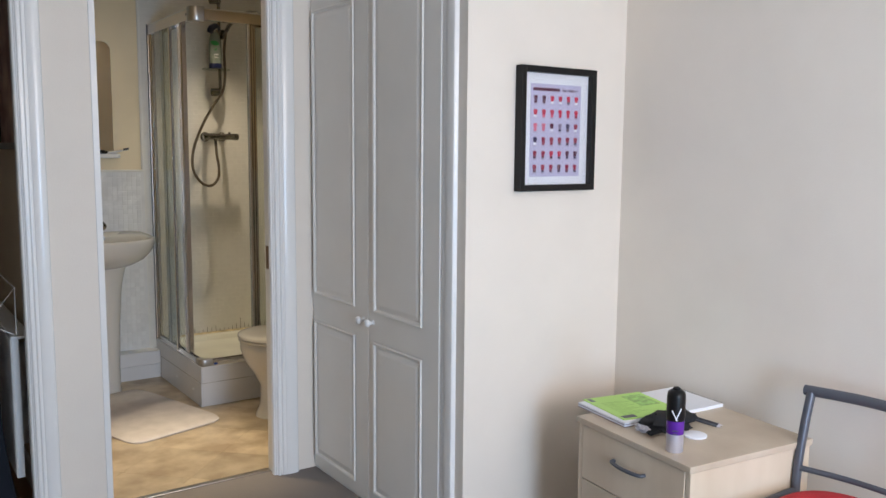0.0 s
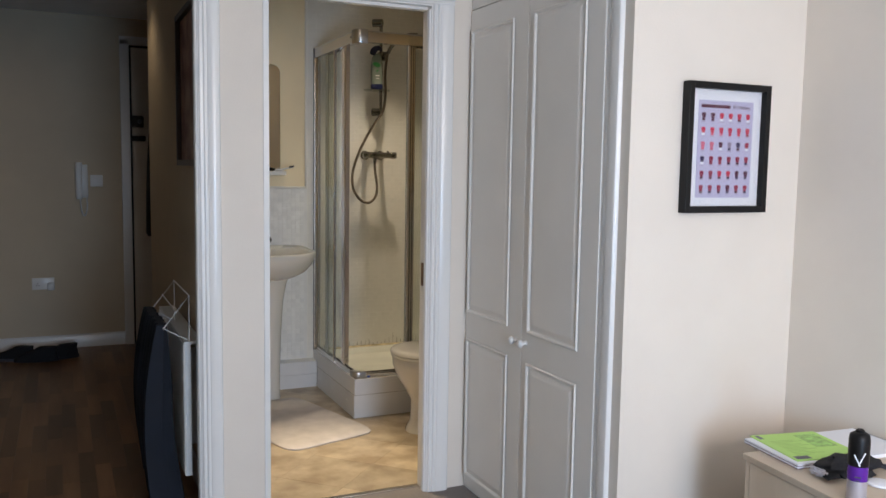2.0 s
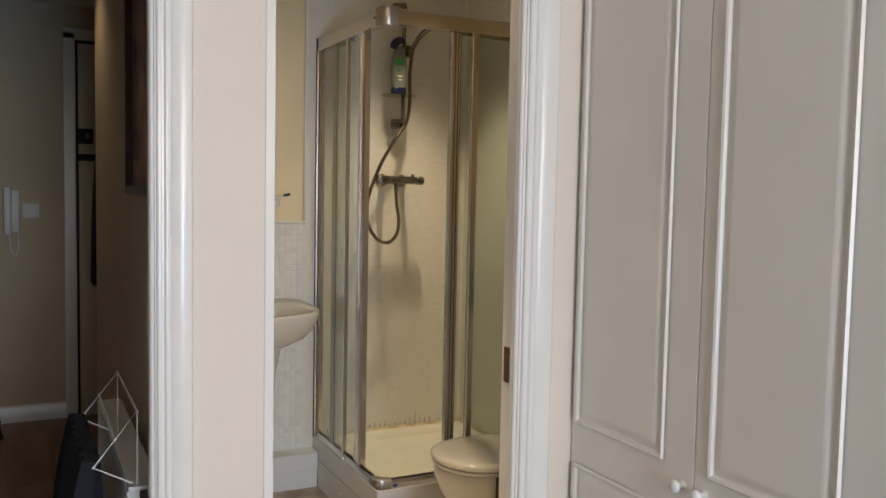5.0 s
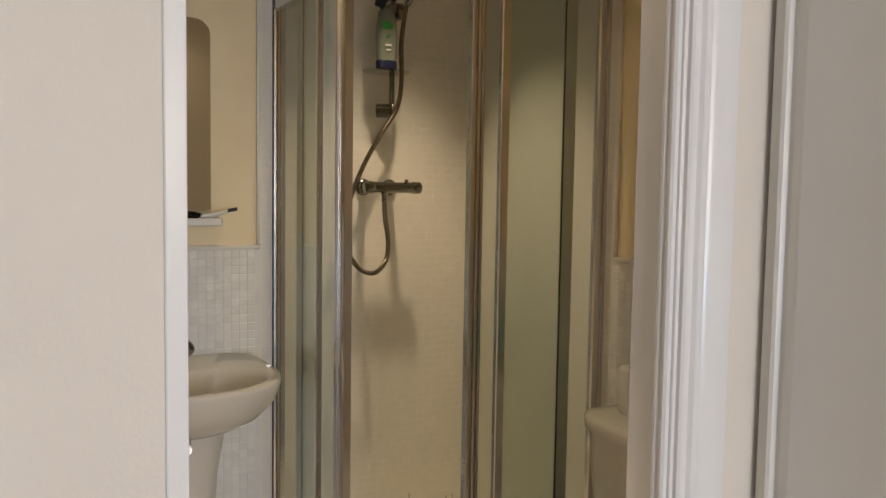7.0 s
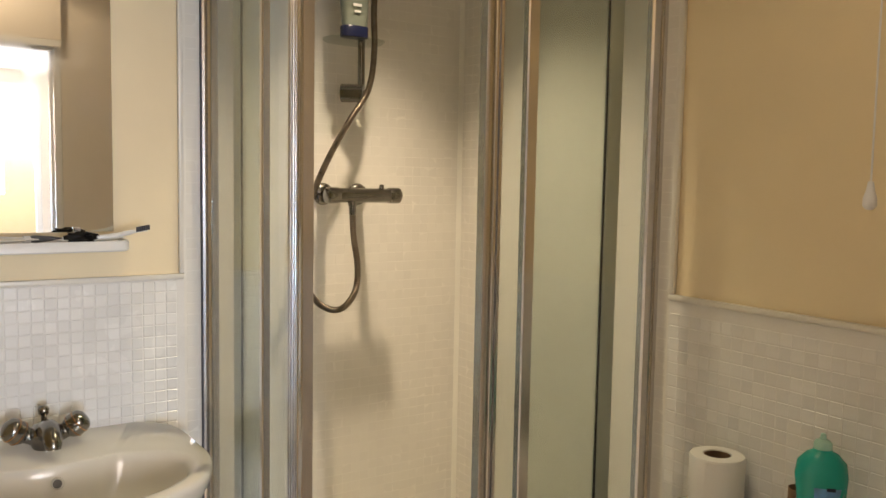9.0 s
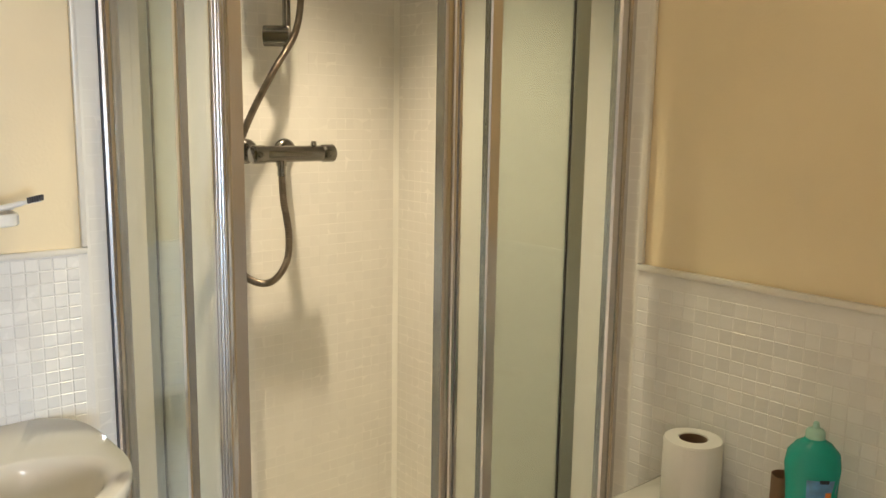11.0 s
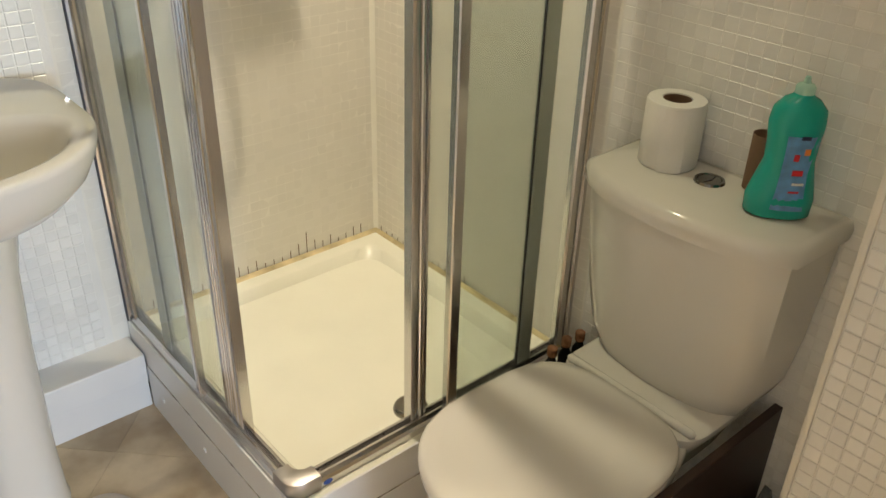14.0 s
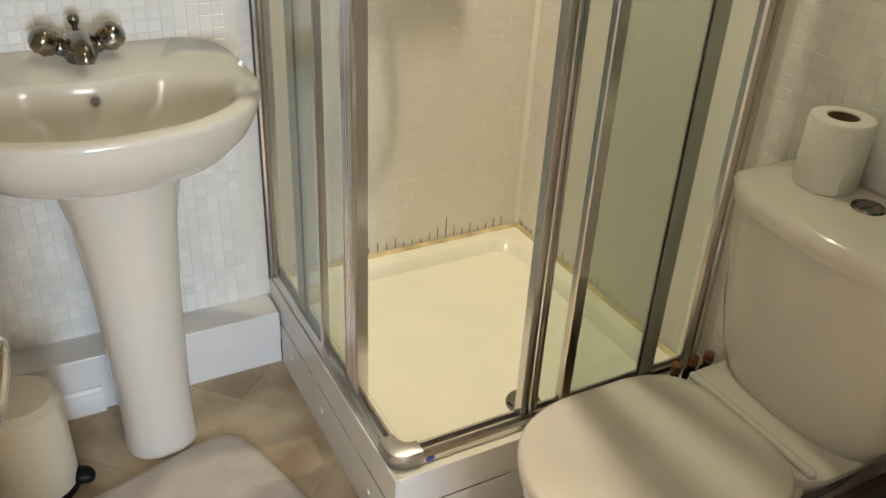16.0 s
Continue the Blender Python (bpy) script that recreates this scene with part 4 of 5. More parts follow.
part("bottle", loft([oval(2.298, 4.705, z, a, b, 28, 2.4) for z, a, b in ((1.8585, 0.034, 0.019), (1.875, 0.036, 0.021), (1.93, 0.039, 0.022), (1.98, 0.036, 0.021), (2.02, 0.030, 0.018), (2.038, 0.022, 0.014), (2.042, 0.01, 0.008))]), M_GEL, gel, smooth=50)
part("label", lathe([(0, 0.0), (0.024, 0.0005), (0.0245, -0.001)], (2.289, 4.682, 1.975), 24, m=Matrix.Rotation(radians(90), 4, "X") @ Matrix.Rotation(radians(-10), 4, "Z"), squash=(1, 0.55)), M_LEAF, gel, "green oval label")
part("label_print", lathe([(0, 0.0), (0.011, 0.0005), (0.0115, -0.001)], (2.293, 4.681, 1.938), 5, m=Matrix.Rotation(radians(90), 4, "X") @ Matrix.Rotation(radians(35), 4, "Z"), squash=(1, 0.5)), M_LEAF, gel)
part("label_bars", box(2.282, 2.306, 4.680, 4.681, 1.905, 1.912, bm=box(2.286, 2.304, 4.680, 4.681, 1.890, 1.895)), M_WPLAST, gel)
puff = thing("razor", "dark blue razor handle hooked over the shower rail", "razor", (2.30, 4.70, 2.05))
part("handle", tube([(2.265, 4.700, 2.035), (2.275, 4.690, 2.062), (2.30, 4.686, 2.075), (2.322, 4.692, 2.062)], [0.016, 0.018, 0.02, 0.02, 0.02, 0.019, 0.018, 0.017, 0.016, 0.015, 0.012, 0.01, 0.008], 12, smooth_steps=4), M_BLUE, puff, smooth=True)

# basin on its pedestal
BCX = 1.556
basin = thing("basin", "white porcelain wash basin on a pedestal against the mosaic wall", "wash basin", (BCX, 4.6, 0))


def basin_ring(z, k, yk=1.0, back=BY - 0.005, n=56):
    """Outline: a flat back, chamfered rear corners and an oval front, shrunk by k about the middle."""
    out = []
    for q in range(n):
        t = 2 * math.pi * q / n
        c, s = math.cos(t), math.sin(t)
        x = 0.301 * math.copysign(abs(c) ** (0.86 if s < 0 else 0.42), c)
        y = 0.262 * s if s < 0 else 0.27 * abs(s) ** 0.7
        y = min(4.545 + y, back + 0.0)
        zz = z + (0.011 * min(1, max(0, (y - 4.60) / 0.12)) if z > 0.84 else 0)
        out.append((BCX + x * k, (back if y >= back - 1e-4 and k > 0.9 else 4.60 + (y - 4.60) * k * yk), zz))
    return out


def bowl_ring(z, k, dy=0.0, n=56):
    out = []
    for q in range(n):
        t = 2 * math.pi * q / n
        c, s = math.cos(t), math.sin(t)
        x = 0.252 * math.copysign(abs(c) ** 0.9, c)
        y = 0.185 * s if s < 0 else (0.098 * s - 0.030 * max(0, 1 - (x / 0.12) ** 2))
        out.append((BCX + x * k, 4.512 + dy + y * k, z + (0.007 * max(0, s) ** 0.7 if z > 0.856 else 0)))
    return out


part("bowl", loft([basin_ring(0.690, 0.30), basin_ring(0.700, 0.45), basin_ring(0.715, 0.62), basin_ring(0.745, 0.80), basin_ring(0.785, 0.92), basin_ring(0.820, 0.975), basin_ring(0.848, 1.0), basin_ring(0.858, 0.998), basin_ring(0.863, 0.985),
                   bowl_ring(0.862, 1.06), bowl_ring(0.858, 1.01), bowl_ring(0.845, 0.965), bowl_ring(0.810, 0.90), bowl_ring(0.770, 0.76), bowl_ring(0.748, 0.55), bowl_ring(0.740, 0.30), bowl_ring(0.737, 0.10)]), M_PORC, basin, smooth=70)
part("pedestal", loft([oval(1.572, 4.565 + dy, z, a, b, 36, 2.4) for z, a, b, dy in ((0, 0.082, 0.092, 0), (0.01, 0.084, 0.094, 0), (0.03, 0.080, 0.09, 0), (0.15, 0.080, 0.088, 0), (0.40, 0.090, 0.092, 0.005), (0.58, 0.103, 0.097, 0.005), (0.68, 0.122, 0.105, 0.005), (0.72, 0.14, 0.12, 0.0))]), M_PORC, basin, smooth=50)
part("overflow", lathe([(0, -0.002), (0.010, -0.001), (0.0125, 0.002), (0.014, 0.0)], (BCX, 4.573, 0.832), 20, m=Matrix.Rotation(radians(78), 4, "X")), M_PORC, basin, smooth=40)
part("overflow_hole", lathe([(0, 0.0025), (0.009, 0.0022)], (BCX, 4.573, 0.832), 16, m=Matrix.Rotation(radians(78), 4, "X")), paint("overflow_shade", (0.10, 0.09, 0.08), 0.5), basin, "dark overflow hole")
part("plug_hole", lathe([(0, 0.001), (0.018, 0.002), (0.024, 0.001), (0.025, -0.002)], (BCX, 4.50, 0.7385), 20), M_CHROME, basin, smooth=40)
tap = thing("basin_tap", "chrome basin mixer tap with two ribbed round handles", "tap", (BCX, 4.72, 0.86))
part("body", lathe([(0.024, 0), (0.026, 0.004), (0.029, 0.012), (0.036, 0.030), (0.038, 0.044), (0.034, 0.054), (0.020, 0.062), (0, 0.064)], (BCX, 4.708, 0.862), 28), M_DULLC, tap, smooth=60)
part("spout", tube([(BCX, 4.700, 0.902), (BCX, 4.672, 0.918), (BCX, 4.640, 0.918), (BCX, 4.617, 0.905), (BCX, 4.612, 0.892)], [0.025, 0.025, 0.024, 0.024, 0.023, 0.022, 0.021, 0.020, 0.019, 0.018, 0.017, 0.016, 0.015], 16, smooth_steps=3), M_DULLC, tap, smooth=True)
part("plunger", lathe([(0.006, 0), (0.006, 0.018), (0.011, 0.024), (0.012, 0.034), (0.007, 0.041), (0, 0.042)], (BCX, 4.738, 0.915), 16), M_DULLC, tap, smooth=50)
# warm reflections on the chrome handles, put on as copper-coloured bands
M_COPPER_REFLEX = paint("coppery_reflection", (0.52, 0.30, 0.16), 0.22, 1.0, vary=0.1, bump=0)
for s in (-1, 1):
    arm = part("arm", tube([(BCX + s * 0.012, 4.708, 0.892), (BCX + s * 0.046, 4.710, 0.906)], 0.0175, 16), M_DULLC, tap, smooth=True)
    turn = Matrix.Rotation(radians(s * 52), 4, "Y") @ Matrix.Rotation(radians(12), 4, "X")
    prof = [(0, -0.010), (0.014, -0.010), (0.021, -0.004), (0.0255, 0.004), (0.0270, 0.012), (0.0262, 0.024), (0.0262, 0.0255), (0.0235, 0.034), (0.015, 0.041), (0.006, 0.043), (0, 0.043)]
    hd = part("handle", lathe(prof, (BCX + s * 0.048, 4.711, 0.905), 28, m=turn), M_DULLC, arm, "rounded chrome handle", smooth=40)
    for h_ in (0.006, 0.022):
        part("ring", lathe([(0.0262, h_), (0.0278, h_ + 0.0008), (0.0278, h_ + 0.0028), (0.0262, h_ + 0.0036)], (BCX + s * 0.048, 4.711, 0.905), 28, m=turn), M_COPPER_REFLEX, hd, "coppery reflection drawn as a band")

# boxing and skirting under the basin
structure("pipe_boxing", box(1.216, TX0 - 0.010, 4.700, BY + 0.006, 0.085, 0.163, 0.003), M_BOARD, "white painted pipe boxing along the back wall")
structure("pipe_boxing", box(1.216, TX0 - 0.010, 4.706, BY + 0.006, 0.0, 0.083, 0.002), M_BOARD, "white painted pipe boxing along the back wall")
structure("baseboard", extrude_profile([(0, 0), (0.012, 0), (0.012, 0.045), (0.008, 0.056), (0.010, 0.062), (0.004, 0.072), (0, 0.072)], (1.216, 4.706, 0), (1.47, 4.706, 0), (0, -1, 0), (0, 0, 1)), M_BOARD, smooth=30)

# mirror and shelf
mir = thing("wall_mirror", "smeared frameless wall mirror with rounded corners over the basin", "mirror", (1.50, BY, 1.64))
mx0, mx1, mz0, mz1, r = 1.280, 1.720, 1.335, 1.947, 0.05
outline = [(mx0, mz0), (mx1, mz0)] + [(mx1 - r + r * math.sin(a), mz1 - r + r * math.cos(a)) for a in [math.pi / 2 * (1 - q / 6) for q in range(7)]] + [(mx0 + r - r * math.sin(a), mz1 - r + r * math.cos(a)) for a in [math.pi / 2 * q / 6 for q in range(7)]]
m_mirror, mn, ml, mb = material("smeared_mirror")
mb.inputs["Base Color"].default_value, mb.inputs["Metallic"].default_value = (0.86, 0.86, 0.83, 1), 1.0
tc, no, mr = mn.new("ShaderNodeTexCoord"), mn.new("ShaderNodeTexNoise"), mn.new("ShaderNodeMapRange")
no.inputs["Scale"].default_value, no.inputs["Detail"].default_value = 7, 6
mr.inputs[1].default_value, mr.inputs[2].default_value, mr.inputs[3].default_value, mr.inputs[4].default_value = 0.52, 0.75, 0.01, 0.12
ml.new(tc.outputs["Object"], no.inputs["Vector"]), ml.new(no.outputs["Fac"], mr.inputs[0]), ml.new(mr.outputs[0], mb.inputs["Roughness"])
part("mirror_plate", loft([[(x, BY - 0.001, z) for x, z in outline], [(x, BY - 0.006, z) for x, z in outline]]), m_mirror, mir)
for x in (1.36, 1.64):
    part("clip", box(x - 0.008, x + 0.008, BY - 0.010, BY - 0.0062, mz0 - 0.004, mz0 + 0.012, 0.001), M_CHROME, mir)
shelf = thing("bathroom_shelf", "narrow white shelf with rounded ends under the mirror", "shelf", (1.50, 4.74, 1.31))


def stadium(cx, cy, z, hx, hy, rr_=0.03, n=6):
    pts = []
    for sx, sy, a0 in ((1, -1, -90), (1, 1, 0), (-1, 1, 90), (-1, -1, 180)):
        for q in range(n + 1):
            a = radians(a0 + 90 * q / n)
            r0 = rr_ if sy < 0 else 0.004
            pts.append((cx + sx * (hx - r0) + r0 * math.cos(a), cy + sy * (hy - r0) + r0 * math.sin(a), z))
    return pts


part("board", loft([stadium(1.50, 4.742, z, 0.236 - d, 0.054 - d) for z, d in ((1.296, 0.003), (1.299, 0), (1.317, 0), (1.320, 0.002), (1.320, 0.006), (1.314, 0.008))]), M_WPLAST, shelf, smooth=40)
SZ = 1.3145
brush = thing("toothbrush", "white toothbrush with dark bristles lying on the shelf", "toothbrush", (1.73, 4.72, SZ))
part("handle", tube([(1.60, 4.735, SZ + 0.0075), (1.66, 4.728, SZ + 0.010), (1.71, 4.718, SZ + 0.0165), (1.745, 4.705, SZ + 0.025), (1.772, 4.697, SZ + 0.030)], [0.006] * 8 + [0.0055] * 4 + [0.004] * 4 + [0.0045], 10, smooth_steps=4), M_WPLAST, brush, smooth=True)
bm = bmesh.new()
for k in range(7):
    box(1.748 + k * 0.0042, 1.7505 + k * 0.0042, 4.688, 4.699, 1.339 + k * 0.0008, 1.350 + k * 0.0008, bm=bm)
part("bristles", bm, M_INK, brush, "dark bristles")
comb = thing("hair_clip", "black plastic hair clip on the shelf", "hair clip", (1.64, 4.72, SZ))
part("body", lumpy((1.635, 4.712, SZ + 0.0135), 0.032, 0.014, 0.013, 0.8, 4, 5, 8), M_BLACK, comb, smooth=40)
for k, (x, y, l, a, mt) in enumerate(((1.46, 4.72, 0.13, 4, M_CREAMP), (1.50, 4.75, 0.11, -6, M_WPLAST), (1.69, 4.752, 0.09, 10, M_WPLAST), (1.57, 4.762, 0.07, 20, M_STEEL))):
    tb = thing("cosmetic_tube", "small pale squeezed tube lying on the shelf" if k < 3 else "small grey tube lying on the shelf", "tube", (x, y, SZ), "tubes on the shelf")
    m = Matrix.Translation((x, y, SZ + 0.009)) @ Matrix.Rotation(radians(a), 4, "Z")
    part("body", loft([[m @ Vector((s * l / 2, 0.011 * w * math.cos(t), 0.0085 * h * math.sin(t))) for t in [2 * math.pi * q / 14 for q in range(14)]] for s, w, h in ((-1, 0.8, 0.8), (-0.6, 1, 1), (0.4, 1.15, 0.6), (1, 1.3, 0.12))]), mt, tb, smooth=50)
    part("cap", loft([[m @ Vector((-l / 2 - d, 0.008 * math.cos(t), 0.008 * math.sin(t))) for t in [2 * math.pi * q / 14 for q in range(14)]] for d in (0.0, 0.014)]), M_WPLAST, tb, smooth=40)

# toilet
toilet = thing("toilet", "white close-coupled toilet with the lid down beside the shower", "toilet", (2.35, 3.685, 0))
TCY = 3.682


def d_ring(z, x_tip, x_back, half, n=48, pw=2.3, cy=TCY, blunt=0.80, back=0.55):
    """Outline with a rounded tip towards the room and a straighter back."""
    out = []
    for q in range(n):
        t = 2 * math.pi * q / n
        c, s = math.cos(t), math.sin(t)
        cx = x_tip + (x_back - x_tip) * 0.46
        x = cx - (cx - x_tip) * abs(c) ** (2 / pw) if c > 0 else cx + (x_back - cx) * abs(c) ** back
        w = half * (1 if c > 0 else 1 - (1 - blunt) * abs(c) ** 1.5)
        out.append((x, cy + w * math.copysign(abs(s) ** (0.92 if c > 0 else 0.5), s), z))
    return out


part("bowl", loft([d_ring(0, 2.10, 2.44, 0.105), d_ring(0.02, 2.105, 2.44, 0.102), d_ring(0.06, 2.125, 2.44, 0.088), d_ring(0.16, 2.13, 2.45, 0.088), d_ring(0.22, 2.10, 2.47, 0.112), d_ring(0.29, 2.055, 2.50, 0.155), d_ring(0.35, 2.032, 2.52, 0.173), d_ring(0.385, 2.03, 2.54, 0.176), d_ring(0.392, 2.036, 2.54, 0.17)]), M_PORC, toilet, smooth=60)
part("rear_shelf", loft([oval(2.57, TCY, z, a, b, 36, 5) for z, a, b in ((0.28, 0.125, 0.11), (0.36, 0.130, 0.140), (0.400, 0.132, 0.162), (0.409, 0.130, 0.160), (0.412, 0.124, 0.154))]), M_PORC, toilet, smooth=50)
part("seat", loft([d_ring(0.394, 2.030, 2.458, 0.180, blunt=0.86, back=0.40), d_ring(0.397, 2.025, 2.46, 0.184, blunt=0.86, back=0.40), d_ring(0.406, 2.025, 2.46, 0.184, blunt=0.86, back=0.40), d_ring(0.408, 2.028, 2.458, 0.181, blunt=0.86, back=0.40)]), M_PORC, toilet, smooth=50)
part("lid", loft([d_ring(z, x0, x1, w, blunt=0.86, back=0.40) for z, x0, x1, w in ((0.410, 2.028, 2.458, 0.182), (0.413, 2.022, 2.462, 0.187), (0.424, 2.022, 2.462, 0.187), (0.431, 2.030, 2.458, 0.180), (0.435, 2.06, 2.44, 0.155), (0.438, 2.13, 2.38, 0.09), (0.439, 2.22, 2.28, 0.02))]), M_PORC, toilet, smooth=60)
part("hinge_bar", tube([(2.474, TCY - 0.150, 0.416), (2.474, TCY - 0.144, 0.417), (2.474, TCY + 0.144, 0.417), (2.474, TCY + 0.150, 0.416)], [0.004, 0.009, 0.009, 0.004], 14), M_PORC, toilet, "rounded hinge cover", smooth=60)


def cistern_ring(z, xf, xb, half, bulge, n=12):
    pts = []
    for k in range(n + 1):
        s = -1 + 2 * k / n
        pts.append((xf + bulge * s * s + (0.02 if abs(s) > 0.99 else 0) + (0.006 if 0.8 < abs(s) < 0.99 else 0), TCY + half * s * (0.985 if abs(s) > 0.99 else 1), z))
    pts += [(xb, TCY + half, z), (xb, TCY, z), (xb, TCY - half, z)]
    return pts


part("cistern", loft([cistern_ring(0.400, 2.545, 2.690, 0.150, 0.03), cistern_ring(0.412, 2.535, 2.694, 0.165, 0.03), cistern_ring(0.46, 2.525, 2.696, 0.185, 0.03), cistern_ring(0.56, 2.513, 2.698, 0.198, 0.03), cistern_ring(0.70, 2.50, 2.70, 0.206, 0.032), cistern_ring(0.768, 2.495, 2.70, 0.209, 0.033)]), M_PORC, toilet, smooth=50)
part("cistern_lid", loft([cistern_ring(0.768, 2.488, 2.701, 0.212, 0.04), cistern_ring(0.772, 2.478, 2.702, 0.220, 0.045), cistern_ring(0.792, 2.474, 2.702, 0.223, 0.047), cistern_ring(0.806, 2.479, 2.701, 0.219, 0.047), cistern_ring(0.812, 2.492, 2.697, 0.207, 0.045), cistern_ring(0.814, 2.54, 2.68, 0.15, 0.03)]), M_PORC, toilet, smooth=50)
fl = part("flush_button", lathe([(0, 0.005), (0.020, 0.0045), (0.0205, 0.0035), (0.0215, 0.0055), (0.026, 0.005), (0.028, 0)], (2.628, 3.692, 0.8135), 28), M_DULLC, toilet, "round chrome dual flush button", smooth=30)
part("button_split", tube([(2.628 - 0.018, 3.692, 0.8186), (2.628, 3.687, 0.8190), (2.628 + 0.018, 3.692, 0.8186)], 0.0008, 6), M_INK, fl)
LZ = 0.8145
roll = thing("toilet_roll", "white toilet roll standing on the cistern lid", "toilet roll", (2.635, 3.79, LZ))
part("paper", lathe([(0.026, 0), (0.051, 0), (0.0535, 0.003), (0.0535, 0.118), (0.0515, 0.122), (0.027, 0.123), (0.026, 0.120), (0.026, 0)], (2.637, 3.79, LZ), 36), M_TISSUE, roll, smooth=40)
part("loose_end", loft([[(2.637 + r_ * math.cos(a), 3.79 + r_ * math.sin(a), z) for z, r_ in ((LZ + 0.001, 0.0570), (LZ + 0.119, 0.0543), (LZ + 0.119, 0.0535), (LZ + 0.001, 0.0560))] for a in [radians(195 + 9 * q) for q in range(6)]]), M_TISSUE, roll, smooth=30)
part("core", lathe([(0.0255, 0.001), (0.0255, 0.121), (0.0245, 0.121), (0.0245, 0.001)], (2.637, 3.79, LZ), 28), M_CARD, roll, "brown card core", smooth=40)
tube_t = thing("cardboard_tube", "empty brown toilet roll tube on the cistern lid", "cardboard tube", (2.663, 3.628, LZ))
part("tube", lathe([(0.0215, 0), (0.0215, 0.10), (0.0205, 0.10), (0.0205, 0.0), (0.0215, 0)], (2.668, 3.628, LZ), 26), M_CARD, tube_t, smooth=40)
bot = thing("cleaner_bottle", "teal plastic bottle with printed label on the cistern lid", "bottle", (2.61, 3.56, LZ))
BM = Matrix.Translation((2.612, 3.556, LZ)) @ Matrix.Rotation(radians(-50), 4, "Z") @ Matrix.Scale(1.05, 4)


def bottle_ring(z, a, b, dx=0.0, n=32, p=2.3):
    return [BM @ Vector(v) for v in oval(dx, 0, z, a, b, n, p)]


part("body", loft([bottle_ring(0, 0.044, 0.026), bottle_ring(0.004, 0.050, 0.031), bottle_ring(0.03, 0.051, 0.032), bottle_ring(0.06, 0.044, 0.028, 0.001), bottle_ring(0.09, 0.037, 0.025, 0.002), bottle_ring(0.12, 0.038, 0.025, 0.001), bottle_ring(0.15, 0.041, 0.026, 0), bottle_ring(0.172, 0.038, 0.024), bottle_ring(0.186, 0.026, 0.020), bottle_ring(0.191, 0.016, 0.015), bottle_ring(0.195, 0.014, 0.014)]), M_TEAL, bot, smooth=60)
part("cap", lathe([(0.015, 0.0), (0.015, 0.010), (0.012, 0.014), (0.006, 0.016), (0.004, 0.026), (0, 0.027)], BM @ Vector((0, 0, 0.195)), 18), M_CAP, bot, "pale nozzle cap", smooth=45)


def bottle_skin(x, z, out=0.0008):
    """The point on the bottle's front at x and z."""
    prof = [(0, 0.050, 0.031), (0.03, 0.051, 0.032), (0.06, 0.044, 0.028), (0.09, 0.037, 0.025), (0.12, 0.038, 0.025), (0.15, 0.041, 0.026), (0.18, 0.034, 0.022)]
    for (z0, a0, b0), (z1, a1, b1) in zip(prof, prof[1:]):
        if z <= z1:
            f = (z - z0) / (z1 - z0)
            a, b = a0 + (a1 - a0) * f, b0 + (b1 - b0) * f
            break
    return BM @ Vector((x, -b * max(0.0, 1 - (abs(x) / a) ** 2.3) ** (1 / 2.3) - out, z))


bm = bmesh.new()
lab = [[bottle_skin((0.037 - 0.007 * math.sin(math.pi * k)) * (-0.42 + 1.32 * (s + 1) / 2) + 0.004 * (k - 0.5), 0.018 + 0.118 * k) for s in (-1, -0.6, -0.2, 0.2, 0.6, 1)] for k in (0, 0.25, 0.5, 0.75, 1)]
vs = [[bm.verts.new(p) for p in row] for row in lab]
for a, b in zip(vs, vs[1:]):
    for k in range(5):
        bm.faces.new((a[k], a[k + 1], b[k + 1], b[k]))
lb = part("label", bm, paint("blue_label", (0.12, 0.30, 0.56), 0.4, vary=0.25, scale=60), bot, "blue label with red and white print", smooth=60)
for k, (s, z, w, h, mt) in enumerate(((0.0, 0.075, 0.016, 0.009, M_RED), (0.004, 0.060, 0.018, 0.004, M_WPLAST), (-0.006, 0.098, 0.008, 0.011, M_RED), (0.008, 0.108, 0.009, 0.010, paint("orange_print", (0.8, 0.25, 0.05), 0.5)), (0.0, 0.048, 0.016, 0.003, M_RED), (0.001, 0.132, 0.014, 0.006, M_BLUE))):
    bm = bmesh.new()
    q = [bm.verts.new(bottle_skin(0.011 + s + a_ * w / 2, z + c_ * h, 0.0022)) for a_, c_ in ((-1, 0), (0, 0), (1, 0), (1, 1), (0, 1), (-1, 1))]
    bm.faces.new((q[0], q[1], q[4], q[5]))
    bm.faces.new((q[1], q[2], q[3], q[4]))
    part("label_print", bm, mt, lb)

# small bottles behind the enclosure, dark upright slab and bag beside the toilet
for k, (x, y, h) in enumerate(((2.588, 3.968, 0.085), (2.640, 3.972, 0.086), (2.680, 3.966, 0.088), (2.632, 3.926, 0.075))):
    vial = thing("oil_bottle", "small dark corked bottle between the toilet and the shower", "bottle", (x, y, 0.207), "small corked bottles")
    part("glass", lathe([(0, 0), (0.014, 0), (0.016, 0.003), (0.016, h * 0.6), (0.009, h * 0.75), (0.009, h * 0.86), (0, h * 0.86)], (x, y, 0.2075), 18), M_BLACK, vial, smooth=45)
    part("cork", lathe([(0.0095, h * 0.86), (0.0115, h * 0.88), (0.0120, h * 1.12), (0.010, h * 1.14), (0, h * 1.14)], (x, y, 0.2075), 16), M_CORK, vial, "cork stopper", smooth=45)
structure("pipe_ledge", box(2.56, BX, 3.905, TY0 - 0.0095, 0.0, 0.207, 0.003), M_INK, "dark ledge beside the shower tray")
board = thing("board", "dark brown upright slab beside the toilet", "board", (2.50, 3.475, 0))
